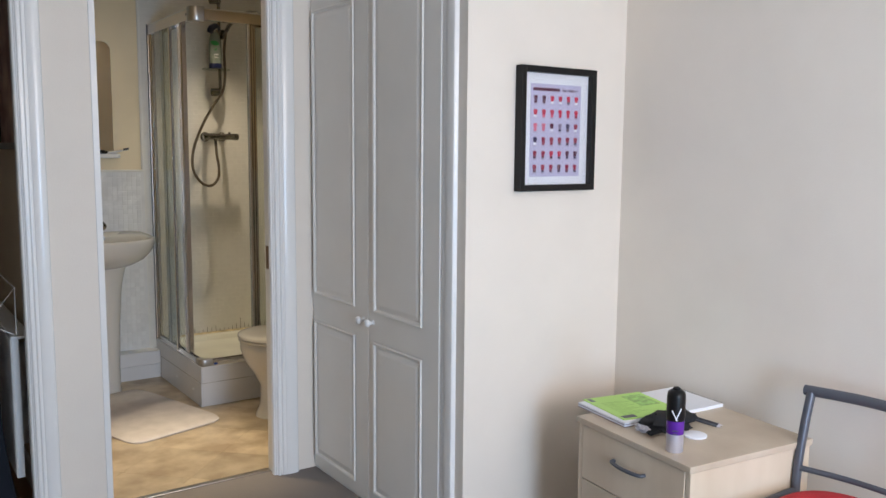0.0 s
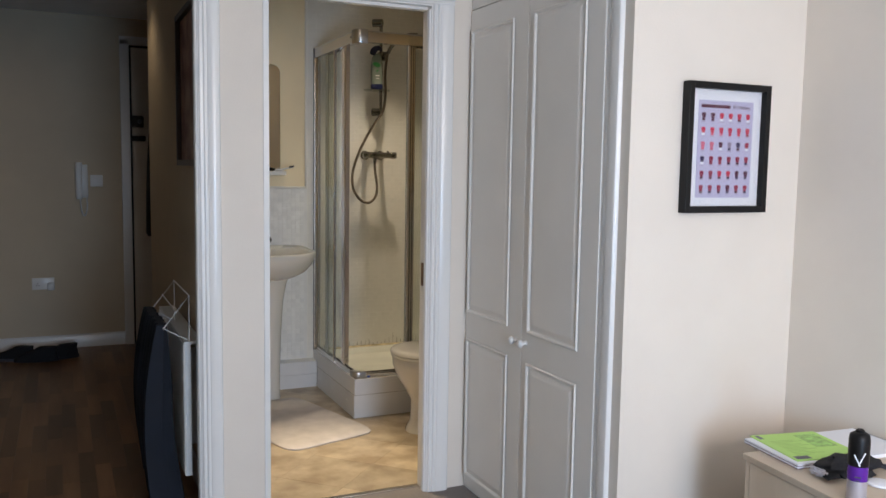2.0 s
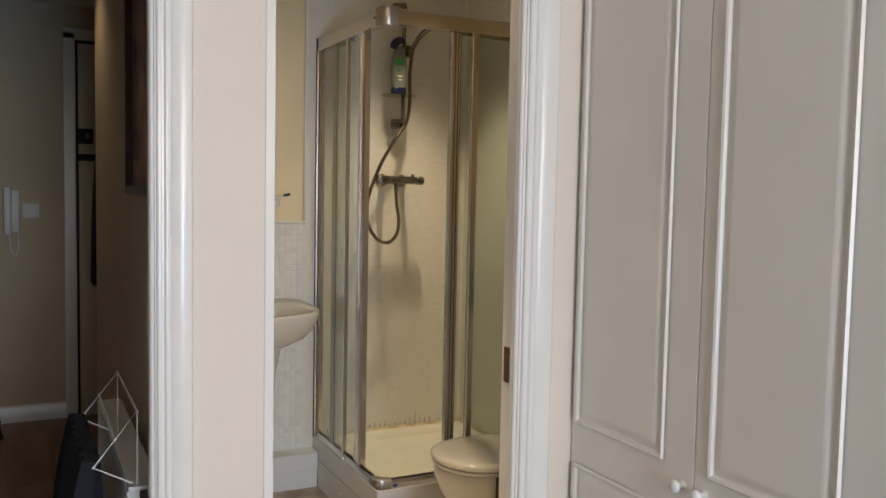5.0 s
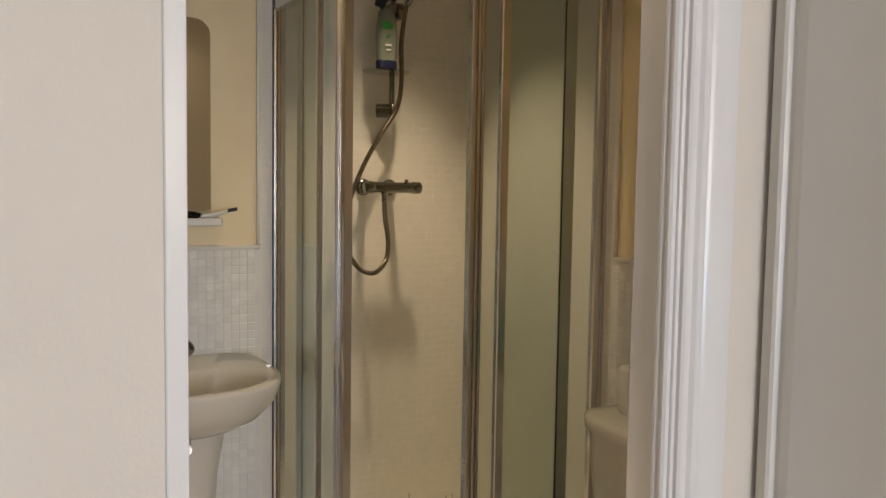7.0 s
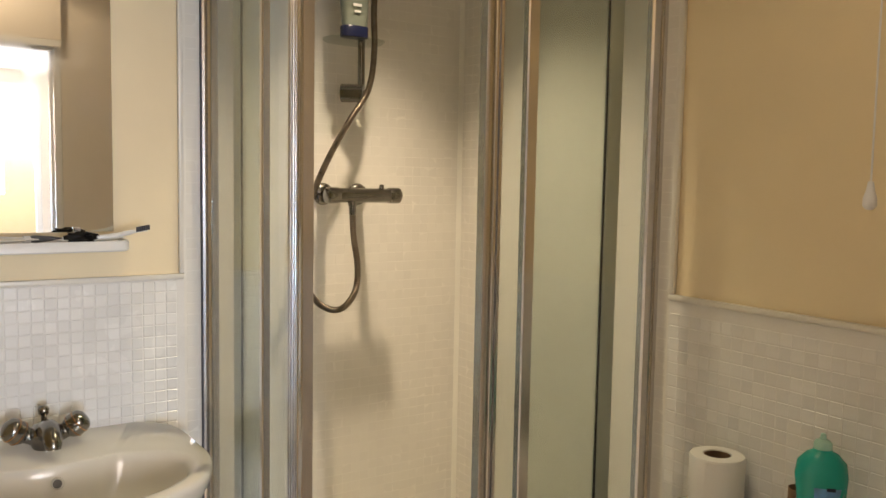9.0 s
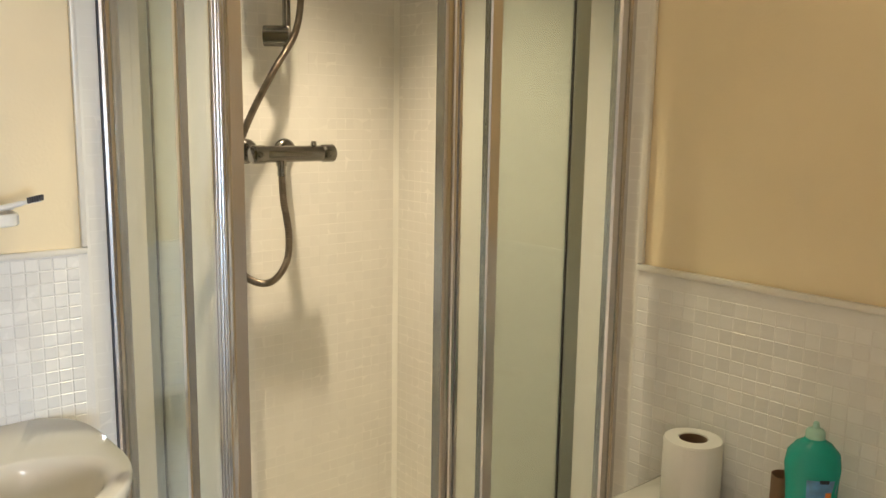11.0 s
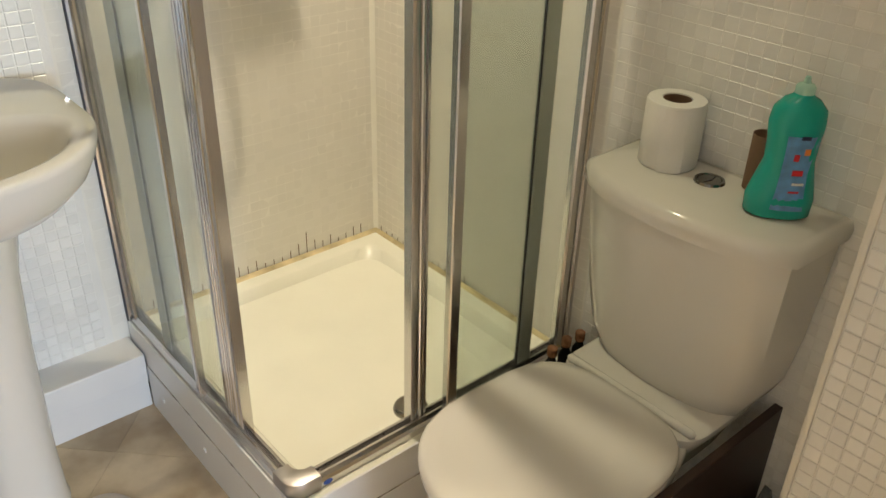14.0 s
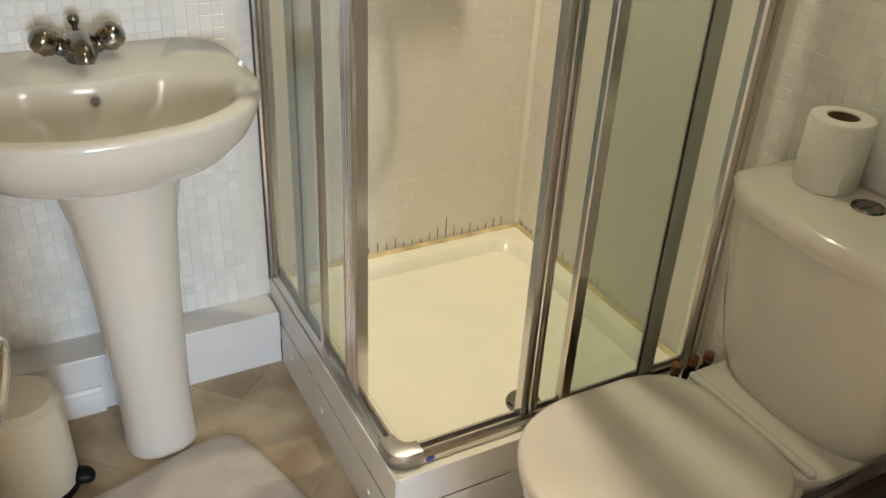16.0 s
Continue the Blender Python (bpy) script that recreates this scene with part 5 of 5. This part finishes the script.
part("plank", box(2.16, 2.70, 3.484, 3.502, 0.0, 0.395, 0.002), paint("dark_brown_slab", (0.035, 0.018, 0.012), 0.45, vary=0.3, scale=14), board)
bag = thing("plastic_bag", "crumpled grey plastic bag on the floor beside the toilet", "bag", (2.60, 3.42, 0))
part("film", lumpy((2.625, 3.415, 0.082), 0.07, 0.045, 0.10, 1.3, 2.6, 11, 10, n=4), paint("grey_film", (0.16, 0.17, 0.17), 0.2, vary=0.7, scale=20), bag)

# mat, bin, light pull
mat = thing("bath_mat", "pale beige tufted bath mat on the vinyl floor", "bath mat", (1.61, 4.06, 0))
MM = radians(16)
bm = bmesh.new()
part("mat_surface", loft([oval(1.600, 4.045, z, a, b, 96, 9, MM) for z, a, b in ((0.001, 0.250, 0.40), (0.008, 0.254, 0.404), (0.013, 0.250, 0.400), (0.015, 0.238, 0.388), (0.0155, 0.1, 0.2))]), M_MAT, mat, smooth=50)
bin_ = thing("pedal_bin", "small white round pedal bin with a black base, beside the basin", "bin", (1.31, 4.48, 0))
part("body", lathe([(0.082, 0.018), (0.084, 0.02), (0.084, 0.215), (0.080, 0.222), (0.086, 0.224), (0.086, 0.24), (0.07, 0.256), (0.03, 0.262), (0, 0.263)], (1.300, 4.50, 0), 36), M_CREAMP, bin_, smooth=35)
part("base", lathe([(0, 0), (0.086, 0), (0.088, 0.004), (0.088, 0.018), (0, 0.018)], (1.300, 4.50, 0), 36), M_BLACK, bin_, "black base", smooth=35)
part("pedal", lumpy((1.385, 4.475, 0.022), 0.032, 0.022, 0.020, 0.1, 2, 1, -30), M_BLACK, bin_, "black pedal", smooth=60)
cord = thing("light_pull", "white light pull cord with acorn hanging from the ceiling", "light pull", (2.20, 3.27, CEIL))
part("switch_base", lathe([(0, -0.03), (0.028, -0.028), (0.035, 0)], (2.20, 3.27, CEIL), 24), M_WPLAST, cord, smooth=40)
part("cord", tube([(2.20, 3.27, CEIL - 0.028), (2.20, 3.27, 1.472)], 0.0011, 6), M_WPLAST, cord)
part("acorn", lathe([(0, 0.020), (0.003, 0.019), (0.005, 0.008), (0.0075, 0.0), (0.0075, -0.008), (0.004, -0.012), (0, -0.0125)], (2.20, 3.27, 1.455), 16), M_WPLAST, cord, smooth=50)


def downlight(x, y):
    d = thing("downlight", "round recessed ceiling downlight, switched on", "ceiling light", (x, y, CEIL), "recessed downlights")
    part("rim", lathe([(0.030, -0.001), (0.034, -0.004), (0.042, -0.004), (0.044, 0.0)], (x, y, CEIL), 28), M_CHROME, d, smooth=40)
    part("lamp", lathe([(0, -0.002), (0.029, -0.002), (0.030, -0.0005)], (x, y, CEIL), 24), M_LAMP, d, "glowing lamp")


# hall
end_door = thing("door", "closed pale entry door at the end of the hall", "door", (1.4, HALL_Y, 0))
part("leaf", box(1.01, 1.80, HALL_Y - 0.03, HALL_Y - 0.002, 0.008, 2.19, 0.003), paint("pale_door_paint", (0.62, 0.58, 0.52), 0.45), end_door)
for v0, v1 in ((0.2, 0.9), (1.1, 2.0)):
    part("panel", panel_mould(1.14, 1.36, v0, v1, lambda u, v, n: Vector((u, HALL_Y - 0.0345 - n, v))), M_WALL, end_door)
part("seal", box(0.995, 1.008, HALL_Y - 0.012, HALL_Y - 0.002, 0, 2.20), M_BLACK, end_door, "dark gap round the door")
part("head_seal", box(0.995, 1.81, HALL_Y - 0.012, HALL_Y - 0.002, 2.195, 2.207), M_BLACK, end_door)
part("frame", box(0.93, 0.994, HALL_Y - 0.03, HALL_Y - 0.001, 0, 2.25, 0.004), M_GLOSS, end_door)
part("frame", box(0.93, 1.86, HALL_Y - 0.03, HALL_Y - 0.001, 2.21, 2.27, 0.004), M_GLOSS, end_door)
lk = part("lock", box(1.0, 1.085, HALL_Y - 0.065, HALL_Y - 0.031, 1.615, 1.70, 0.008), M_BLACK, end_door, "black rim lock")
part("lock_knob", lathe([(0, 0.03), (0.014, 0.028), (0.016, 0.004), (0.010, 0)], (1.058, HALL_Y - 0.065, 1.658), 16, m=Matrix.Rotation(radians(90), 4, "X")), M_STEEL, lk, smooth=40)
part("lock", box(1.0, 1.10, HALL_Y - 0.045, HALL_Y - 0.031, 1.515, 1.555, 0.004), M_BLACK, end_door, "black lower lock")
phone = thing("intercom", "white wall intercom handset with a curly cord", "intercom", (0.65, HALL_Y, 1.2))
part("base", box(0.615, 0.70, HALL_Y - 0.025, HALL_Y - 0.001, 1.10, 1.34, 0.008), M_WPLAST, phone, smooth=40)
part("handset", loft([oval(0.640, HALL_Y - 0.045, z, 0.022, 0.020 + d, 20, 3) for z, d in ((1.09, 0.0), (1.10, 0.004), (1.14, 0.006), (1.17, -0.002), (1.28, -0.002), (1.31, 0.006), (1.345, 0.004), (1.355, 0.0))]), M_WPLAST, phone, smooth=50)
part("cord", tube([(0.645, HALL_Y - 0.03, 1.10), (0.655, HALL_Y - 0.03, 1.0), (0.675, HALL_Y - 0.03, 0.97), (0.69, HALL_Y - 0.025, 1.02), (0.69, HALL_Y - 0.02, 1.10)], 0.004, 6, smooth_steps=10, rib=0.5), M_WPLAST, phone)
sw = thing("switch_plate", "white square switch plate beside the intercom", "switch", (0.76, HALL_Y, 1.22))
part("plate", box(0.715, 0.80, HALL_Y - 0.010, HALL_Y - 0.001, 1.18, 1.265, 0.003), M_WPLAST, sw, smooth=40)
part("rocker", box(0.75, 0.768, HALL_Y - 0.014, HALL_Y - 0.010, 1.205, 1.24, 0.002), M_WPLAST, sw)
so = thing("socket", "white double wall socket with a plug in it", "socket", (0.40, HALL_Y, 0.48))
part("plate", box(0.315, 0.461, HALL_Y - 0.010, HALL_Y - 0.001, 0.44, 0.525, 0.003), M_WPLAST, so, smooth=40)
part("plug", box(0.415, 0.46, HALL_Y - 0.045, HALL_Y - 0.011, 0.435, 0.49, 0.008), M_WPLAST, so, "white plug", smooth=40)
for x in (0.345, 0.36, 0.3525):
    part("pin_hole", box(x - 0.003, x + 0.003, HALL_Y - 0.0106, HALL_Y - 0.0101, 0.468 + (0.014 if x == 0.3525 else 0), 0.474 + (0.014 if x == 0.3525 else 0)), M_INK, so)
for k, (x, y, a) in enumerate(((0.20, 6.10, 70), (0.34, 6.02, 82), (0.47, 6.05, 100))):
    shoe = thing("shoe", "dark trainer on the hall floor by the end wall", "shoe", (x, y, 0), "shoes in the hall")
    m = Matrix.Translation((x, y, 0)) @ Matrix.Rotation(radians(a), 4, "Z")
    part("sole", loft([[m @ Vector(v) for v in oval(0, 0, z, 0.048, 0.14, 24, 2.6)] for z in (0.0, 0.022)]), M_DARK if k else M_STEEL, shoe, "rubber sole", smooth=40)
    part("upper", loft([[m @ Vector(v) for v in oval(0, dy, z, w, l, 24, 2.4)] for z, w, l, dy in ((0.022, 0.045, 0.135, 0), (0.05, 0.043, 0.12, -0.01), (0.075, 0.036, 0.08, -0.045), (0.10, 0.032, 0.06, -0.07))]), M_DARK, shoe, smooth=50)
    bm = bmesh.new()
    for q in range(4):
        box(-0.025, 0.025, 0.0 + q * 0.02, 0.006 + q * 0.02, 0.075 - q * 0.006, 0.079 - q * 0.006, bm=bm, m=m)
    part("laces", bm, M_STEEL, shoe)
hp = thing("framed_picture", "dark wooden framed picture on the hall wall", "picture", (HALL_X, 3.40, 1.66))
for y0, y1, z0, z1 in ((3.075, 3.10, 1.345, 1.995), (3.70, 3.725, 1.345, 1.995), (3.10, 3.70, 1.345, 1.37), (3.10, 3.70, 1.97, 1.995)):
    part("frame", box(HALL_X - 0.030, HALL_X - 0.001, y0, y1, z0, z1, 0.002), paint("dark_wood", (0.03, 0.015, 0.01), 0.4, vary=0.2), hp)
part("print", box(HALL_X - 0.010, HALL_X - 0.006, 3.10, 3.70, 1.37, 1.97), two_tone("painted_print", (0.18, 0.06, 0.05), (0.42, 0.27, 0.20), 9, 0.5), hp, "muted red and brown print")
coat = thing("coat", "dark coat hanging on the wall end near the entry door", "coat", (1.06, 5.36, 1.3))
part("hook", tube([(1.06, HALL_END, 1.70), (1.055, HALL_END + 0.05, 1.70), (1.05, HALL_END + 0.055, 1.72)], 0.006, 8), M_STEEL, coat)
part("cloth", loft([oval(1.058, 5.325, z, a, b, 28, 2.2) for z, a, b in ((0.90, 0.050, 0.05), (0.92, 0.060, 0.06), (1.15, 0.056, 0.066), (1.35, 0.048, 0.062), (1.55, 0.034, 0.05), (1.66, 0.020, 0.03), (1.69, 0.01, 0.015))]), M_DARK, coat, smooth=60)
rad = thing("radiator", "white ribbed panel radiator on the hall wall", "radiator", (0.97, 3.6, 0.1))
bm = bmesh.new()
prof = []
for k in range(29):
    y = 3.10 + k * 0.03
    prof += [(y, 0.0), (y + 0.005, 0.007), (y + 0.018, 0.007), (y + 0.023, 0.0)]
ring = [(0.935 - d, y) for y, d in prof] + [(0.955, 3.10 + 29 * 0.03), (0.955, 3.10)]
part("panel", loft([[(x, y, z) for x, y in ring] for z in (0.14, 0.66)]), M_WPLAST, rad, smooth=30)
part("top_grille", box(0.930, 1.0, 3.095, 3.975, 0.661, 0.672, 0.002), M_WPLAST, rad)
for y in (3.3, 3.8):
    part("bracket", box(0.955, HALL_X - 0.0005, y, y + 0.03, 0.2, 0.6), M_WPLAST, rad)
part("valve", tube([(0.945, 4.0, 0.16), (0.985, 4.0, 0.16), (0.985, 4.0, 0.0)], 0.008, 10), M_WPLAST, rad, smooth=True)
air = thing("radiator_airer", "white wire clothes airer hooked over the radiator", "clothes airer", (0.9, 3.3, 0.8))
for y in (3.10, 3.55):
    part("end_frame", tube([(0.95, y, 0.676), (0.95, y, 0.85), (0.855, y - 0.01, 0.73), (0.94, y, 0.68)], 0.0028, 8), M_WPLAST, air, smooth=True)
for x, z in ((0.95, 0.85), (0.902, 0.79), (0.855, 0.73)):
    part("rail", tube([(x, 3.09, z), (x, 3.56, z)], 0.0026, 8), M_WPLAST, air, smooth=True)
for k, (y0, y1, zb, mt, x) in enumerate(((3.34, 3.56, 0.10, M_NAVY, 0.835), (3.09, 3.345, 0.02, M_NAVY, 0.840))):
    tw_ = thing("towel", "dark navy towel hanging in folds from the airer", "towel", (x, (y0 + y1) / 2, 0.7), "towels on the airer")
    bm = bmesh.new()
    n1, n2 = 40, 14
    rows = []
    for j in range(n2 + 1):
        f_ = j / n2
        z = 0.742 - (0.742 - zb) * f_
        rows.append([(x - 0.026 * math.sin(i * 0.5 + k + 0.8 * f_) * (0.25 + f_ ** 0.6) - 0.03 * math.sin(math.pi * f_) - 0.004, y0 + (y1 - y0) * (i / n1) * (1 - 0.12 * f_) + 0.006 * math.sin(3 * f_ + i * 0.3), z + 0.02 * math.sin(i * 0.35) * f_) for i in range(n1 + 1)])
    front = [[bm.verts.new(p) for p in r_] for r_ in rows]
    back = [[bm.verts.new((p[0] + 0.030 + 0.030 * min(1, 3 * j / n2), p[1], p[2])) for p in r_] for j, r_ in enumerate(rows)]
    for j in range(n2):
        for i in range(n1):
            bm.faces.new((front[j][i], front[j][i + 1], front[j + 1][i + 1], front[j + 1][i]))
            bm.faces.new((back[j][i], back[j + 1][i], back[j + 1][i + 1], back[j][i + 1]))
    for i in range(n1):
        bm.faces.new((front[0][i], back[0][i], back[0][i + 1], front[0][i + 1]))
        bm.faces.new((front[n2][i], front[n2][i + 1], back[n2][i + 1], back[n2][i]))
    for j in range(n2):
        bm.faces.new((front[j][0], front[j + 1][0], back[j + 1][0], back[j][0]))
        bm.faces.new((front[j][n1], back[j][n1], back[j + 1][n1], front[j + 1][n1]))
    part("cloth", bm, mt, tw_, smooth=70)
for x, y in ((1.60, 3.29), (2.28, 4.37), (0.72, 5.0)):
    downlight(x, y)

# mosaic walls: grout beds, tiles and trims
PITCH, TILE = 0.027, 0.0254


def tile_mesh(w, h, t=0.0030, e=0.0010, mat=None):
    me = bpy.data.meshes.new("tile")
    a, b = w / 2, h / 2
    co = [(-a, -b, 0), (a, -b, 0), (a, b, 0), (-a, b, 0), (-a, -b, t - e), (a, -b, t - e), (a, b, t - e), (-a, b, t - e), (-a + e, -b + e, t), (a - e, -b + e, t), (a - e, b - e, t), (-a + e, b - e, t)]
    fs = [(0, 1, 5, 4), (1, 2, 6, 5), (2, 3, 7, 6), (3, 0, 4, 7), (4, 5, 9, 8), (5, 6, 10, 9), (6, 7, 11, 10), (7, 4, 8, 11), (8, 9, 10, 11)]
    me.from_pydata(co, [], fs)
    me.materials.append(mat or M_TILE)
    return me


TILE_ME = tile_mesh(TILE, TILE, 0.0023, 0.0009)
RAISED_ME = tile_mesh(TILE - 0.0004, TILE - 0.0004, 0.0032, 0.0012)
SHOWER_ME = tile_mesh(0.0267, 0.0255, 0.0016, 0.0005, M_SHTILE)
T_FS = np.array([p.vertices[:] for p in TILE_ME.polygons])


def tile_wall(bed, origin, u, n, cols, rows, near=None, seed=1, skip=None, kind_me=None, wobble=0.006):
    """Tiles on a grid of cols x rows from origin along u and z, facing n; near(c, r) picks the single ones."""
    rnd_ = np.random.RandomState(seed)
    kind_me = kind_me or TILE_ME
    t_co = np.array([v.co[:] for v in kind_me.vertices])
    u, n, z = Vector(u), Vector(n), Vector((0, 0, 1))
    if u.cross(z).dot(n) < 0:
        flip = -1
    else:
        flip = 1
    base = Matrix((u * flip, z, n)).transposed()
    cos, fcs, count = [], [], 0
    single = 0
    for r_ in range(rows):
        for c in range(cols):
            if skip and skip(c, r_):
                continue
            p = Vector(origin) + u * (c + 0.5) * PITCH + z * (r_ + 0.5) * PITCH
            tx, ty, tz = rnd_.normal(0, wobble, 3)
            rot = (base @ Euler((tx, ty, tz * 0.6)).to_matrix())
            if near and near(c, r_) and single < 300:
                single += 1
                ob = new("tile", kind_me)
                ob.parent = bed
                ob.matrix_basis = Matrix.Translation(p) @ rot.to_4x4()
            else:
                cos.append(t_co @ np.array(rot.transposed()) + np.array(p))
                fcs.append(T_FS + count * len(t_co))
                count += 1
    if count:
        me = bpy.data.meshes.new("tiles")
        me.from_pydata(np.concatenate(cos).tolist(), [], np.concatenate(fcs).tolist())
        me.materials.append(kind_me.materials[0])
        ob = new("tiles", me)
        ob.parent = bed
        tagged(ob, "small glossy off-white mosaic tiles", kind="stuff")


G = 0.0035
bed = structure("wall_tiling_back", box(1.215, 1.884, BY - 0.0012, BY + 0.0078, 0.0, DADO), M_GROUT, "grout bed of the mosaic behind the basin")
tile_wall(bed, (1.215 + 0.003, BY + 0.0003, 0.16), (1, 0, 0), (0, -1, 0), 24, 39, near=lambda c, r_: r_ > 28 or (c > 12 and r_ > 4), seed=2, kind_me=RAISED_ME)
bed = structure("wall_tiling_shower", box(1.884, BX + 0.0078, BY - 0.0012, BY + 0.0078, 0.0, CEIL), M_SHGROUT, "grout bed of the shower's back wall")
tile_wall(bed, (1.890, BY + 0.0003, 0.208), (1, 0, 0), (0, -1, 0), 30, 81, near=lambda c, r_: 8 <= c < 16 and 0 <= r_ < 36, seed=3, kind_me=SHOWER_ME, wobble=0.005)
bed = structure("wall_tiling_shower", box(BX - 0.0012, BX + 0.0078, 3.985, BY - 0.0013, 0.0, CEIL), M_SHGROUT, "grout bed of the shower's side wall")
tile_wall(bed, (BX + 0.0003, BY - 0.001, 0.208), (0, -1, 0), (-1, 0, 0), 30, 81, near=lambda c, r_: c > 15 and 4 <= r_ < 24, seed=4, kind_me=SHOWER_ME, wobble=0.005)
bed = structure("wall_tiling_side", box(BX - 0.0012, BX + 0.0078, PY, 3.985, 0.0, DADO), M_GROUT, "grout bed of the mosaic behind the toilet")
tile_wall(bed, (BX + 0.0003, 3.981, 0.0), (0, -1, 0), (-1, 0, 0), 22, 44, near=lambda c, r_: r_ >= 30, seed=5)
bed = structure("wall_tiling_pier", box(PX - 0.0010, PX + 0.0078, WB, PY - 0.008, 0.0, DADO), M_GROUT, "grout bed of the tiled pier")
tile_wall(bed, (PX + 0.0003, PY - 0.011, 0.003), (0, -1, 0), (-1, 0, 0), 11, 44, near=lambda c, r_: r_ >= 17, seed=6, kind_me=RAISED_ME)
bed = structure("wall_tiling_pier_end", box(PX + 0.0085, BX + 0.0, PY - 0.0075, PY - 0.0005, 0.0, DADO), M_GROUT, "grout bed of the pier's return")
tile_wall(bed, (PX + 0.012, PY - 0.0003, 0.003), (1, 0, 0), (0, 1, 0), 8, 44, seed=7)
M_SILICONE = paint("white_silicone", (0.86, 0.84, 0.76), 0.35, vary=0.05)
M_BEAD = paint("white_tile_trim", (0.76, 0.73, 0.66), 0.3, vary=0.03)
for nm, b in (("back", box(1.215, 1.884, BY - 0.006, BY + 0.007, DADO, DADO + 0.013, 0.003)), ("back_side", box(1.872, 1.884, BY - 0.006, BY + 0.006, DADO + 0.014, CEIL, 0.003)),
              ("side", box(BX - 0.006, BX + 0.007, PY, 3.985, DADO, DADO + 0.013, 0.003)), ("side_end", box(BX - 0.006, BX + 0.006, 3.972, 3.984, DADO + 0.014, CEIL, 0.003)),
              ("pier", box(PX - 0.006, PX + 0.007, WB, PY - 0.001, DADO, DADO + 0.013, 0.003)), ("pier_edge", box(PX - 0.006, PX + 0.007, PY - 0.010, PY + 0.002, 0.0, DADO, 0.003)),
              ("corner", extrude_profile([(0, 0), (0.014, 0), (0.0055, 0.0055), (0, 0.014)], (BX, BY, 0.215), (BX, BY, CEIL), (-1, 0, 0), (0, -1, 0)))):
    structure("trim_" + nm, b, M_SILICONE if nm == "corner" else M_BEAD, "white edging bead of the tiling", smooth=40)
# sealant and mould along the tray
M_SEAL = paint("stained_sealant", (0.62, 0.52, 0.30), 0.5, vary=0.35, scale=18)
structure("trim_sealant", extrude_profile([(0, 0), (0.010, 0), (0.0, 0.010)], (TX0, BY - 0.004, TZ), (BX, BY - 0.004, TZ), (0, -1, 0), (0, 0, 1)), M_SEAL, "yellowed sealant bead")
structure("trim_sealant", extrude_profile([(0, 0), (0.010, 0), (0.0, 0.010)], (BX - 0.004, BY, TZ), (BX - 0.004, TY0, TZ), (-1, 0, 0), (0, 0, 1)), M_SEAL, "yellowed sealant bead")
rm = random.Random(9)
bm = bmesh.new()
for k in range(28):
    x = 1.890 + (k + 1) * PITCH
    h = 0.012 + 0.030 * rm.random() * (1.0 if k > 8 else 0.6)
    if k > 2:
        box(x - 0.0012, x + 0.0008, BY - 0.0022, BY + 0.0002, TZ + 0.004, TZ + 0.006 + h, bm=bm)
box(1.890 + 21 * PITCH - 0.001, 1.890 + 21 * PITCH + 0.0008, BY - 0.0026, BY, TZ + 0.004, TZ + 0.075, bm=bm)
for k in range(16):
    y = BY - (k + 1) * PITCH
    h = 0.008 + 0.022 * rm.random()
    box(BX - 0.0022, BX + 0.0002, y - 0.0010, y + 0.0010, TZ + 0.004, TZ + 0.006 + h, bm=bm)
ob = structure("trim_mould", bm, paint("mould", (0.12, 0.07, 0.03), 0.8, vary=0.4), "dark mould in the lowest grout joints")
ob["kind"] = "stuff"

# floor pieces
rp = random.Random(5)
hall_floor = structure("floor_hall", box(-1.0, 1.12, 3.005, 3.006, -0.001, 0.0001), M_LAMINATE, "oak laminate floor of the hall")
for c in range(26):
    x0 = 1.02 - (c + 1) * 0.066
    y = 3.006 - rp.random() * 0.3
    while y < HALL_Y:
        l = 0.36 + 0.1 * rp.random()
        a, b = max(y, 3.006), min(y + l, HALL_Y - 0.001)
        if b - a > 0.02 and x0 > -0.72:
            part("plank", box(x0 + 0.0004, x0 + 0.0656, a, b - 0.0008, 0.0002, 0.0042), M_LAMINATE, hall_floor)
        y += l
bath_floor = structure("floor_bathroom", box(DL, BX, 3.0055, 3.007, -0.001, 0.0001), M_VINYL, "stone-effect vinyl floor tiles, laid diagonally")
S = 0.305
for i in range(-8, 9):
    for j in range(-8, 9):
        cx, cy = 1.78 + (i + j) * S / math.sqrt(2), 3.95 + (i - j) * S / math.sqrt(2)
        h = S / math.sqrt(2) - 0.0008
        poly = [(cx + h, cy), (cx, cy + h), (cx - h, cy), (cx, cy - h)]
        for axis, lim, sign in ((0, 1.216, 1), (0, BX - 0.001, -1), (1, 3.007, 1), (1, BY - 0.001, -1)):
            out = []
            for p, q in zip(poly, poly[1:] + poly[:1]):
                dp, dq = sign * (p[axis] - lim), sign * (q[axis] - lim)
                if dp >= 0:
                    out.append(p)
                if dp * dq < 0:
                    t = dp / (dp - dq)
                    out.append((p[0] + t * (q[0] - p[0]), p[1] + t * (q[1] - p[1])))
            poly = out
            if len(poly) < 3:
                break
        if len(poly) >= 3:
            part("floor_tile", loft([[(x, y, z) for x, y in poly] for z in (0.0002, 0.0012)]), M_VINYL, bath_floor)
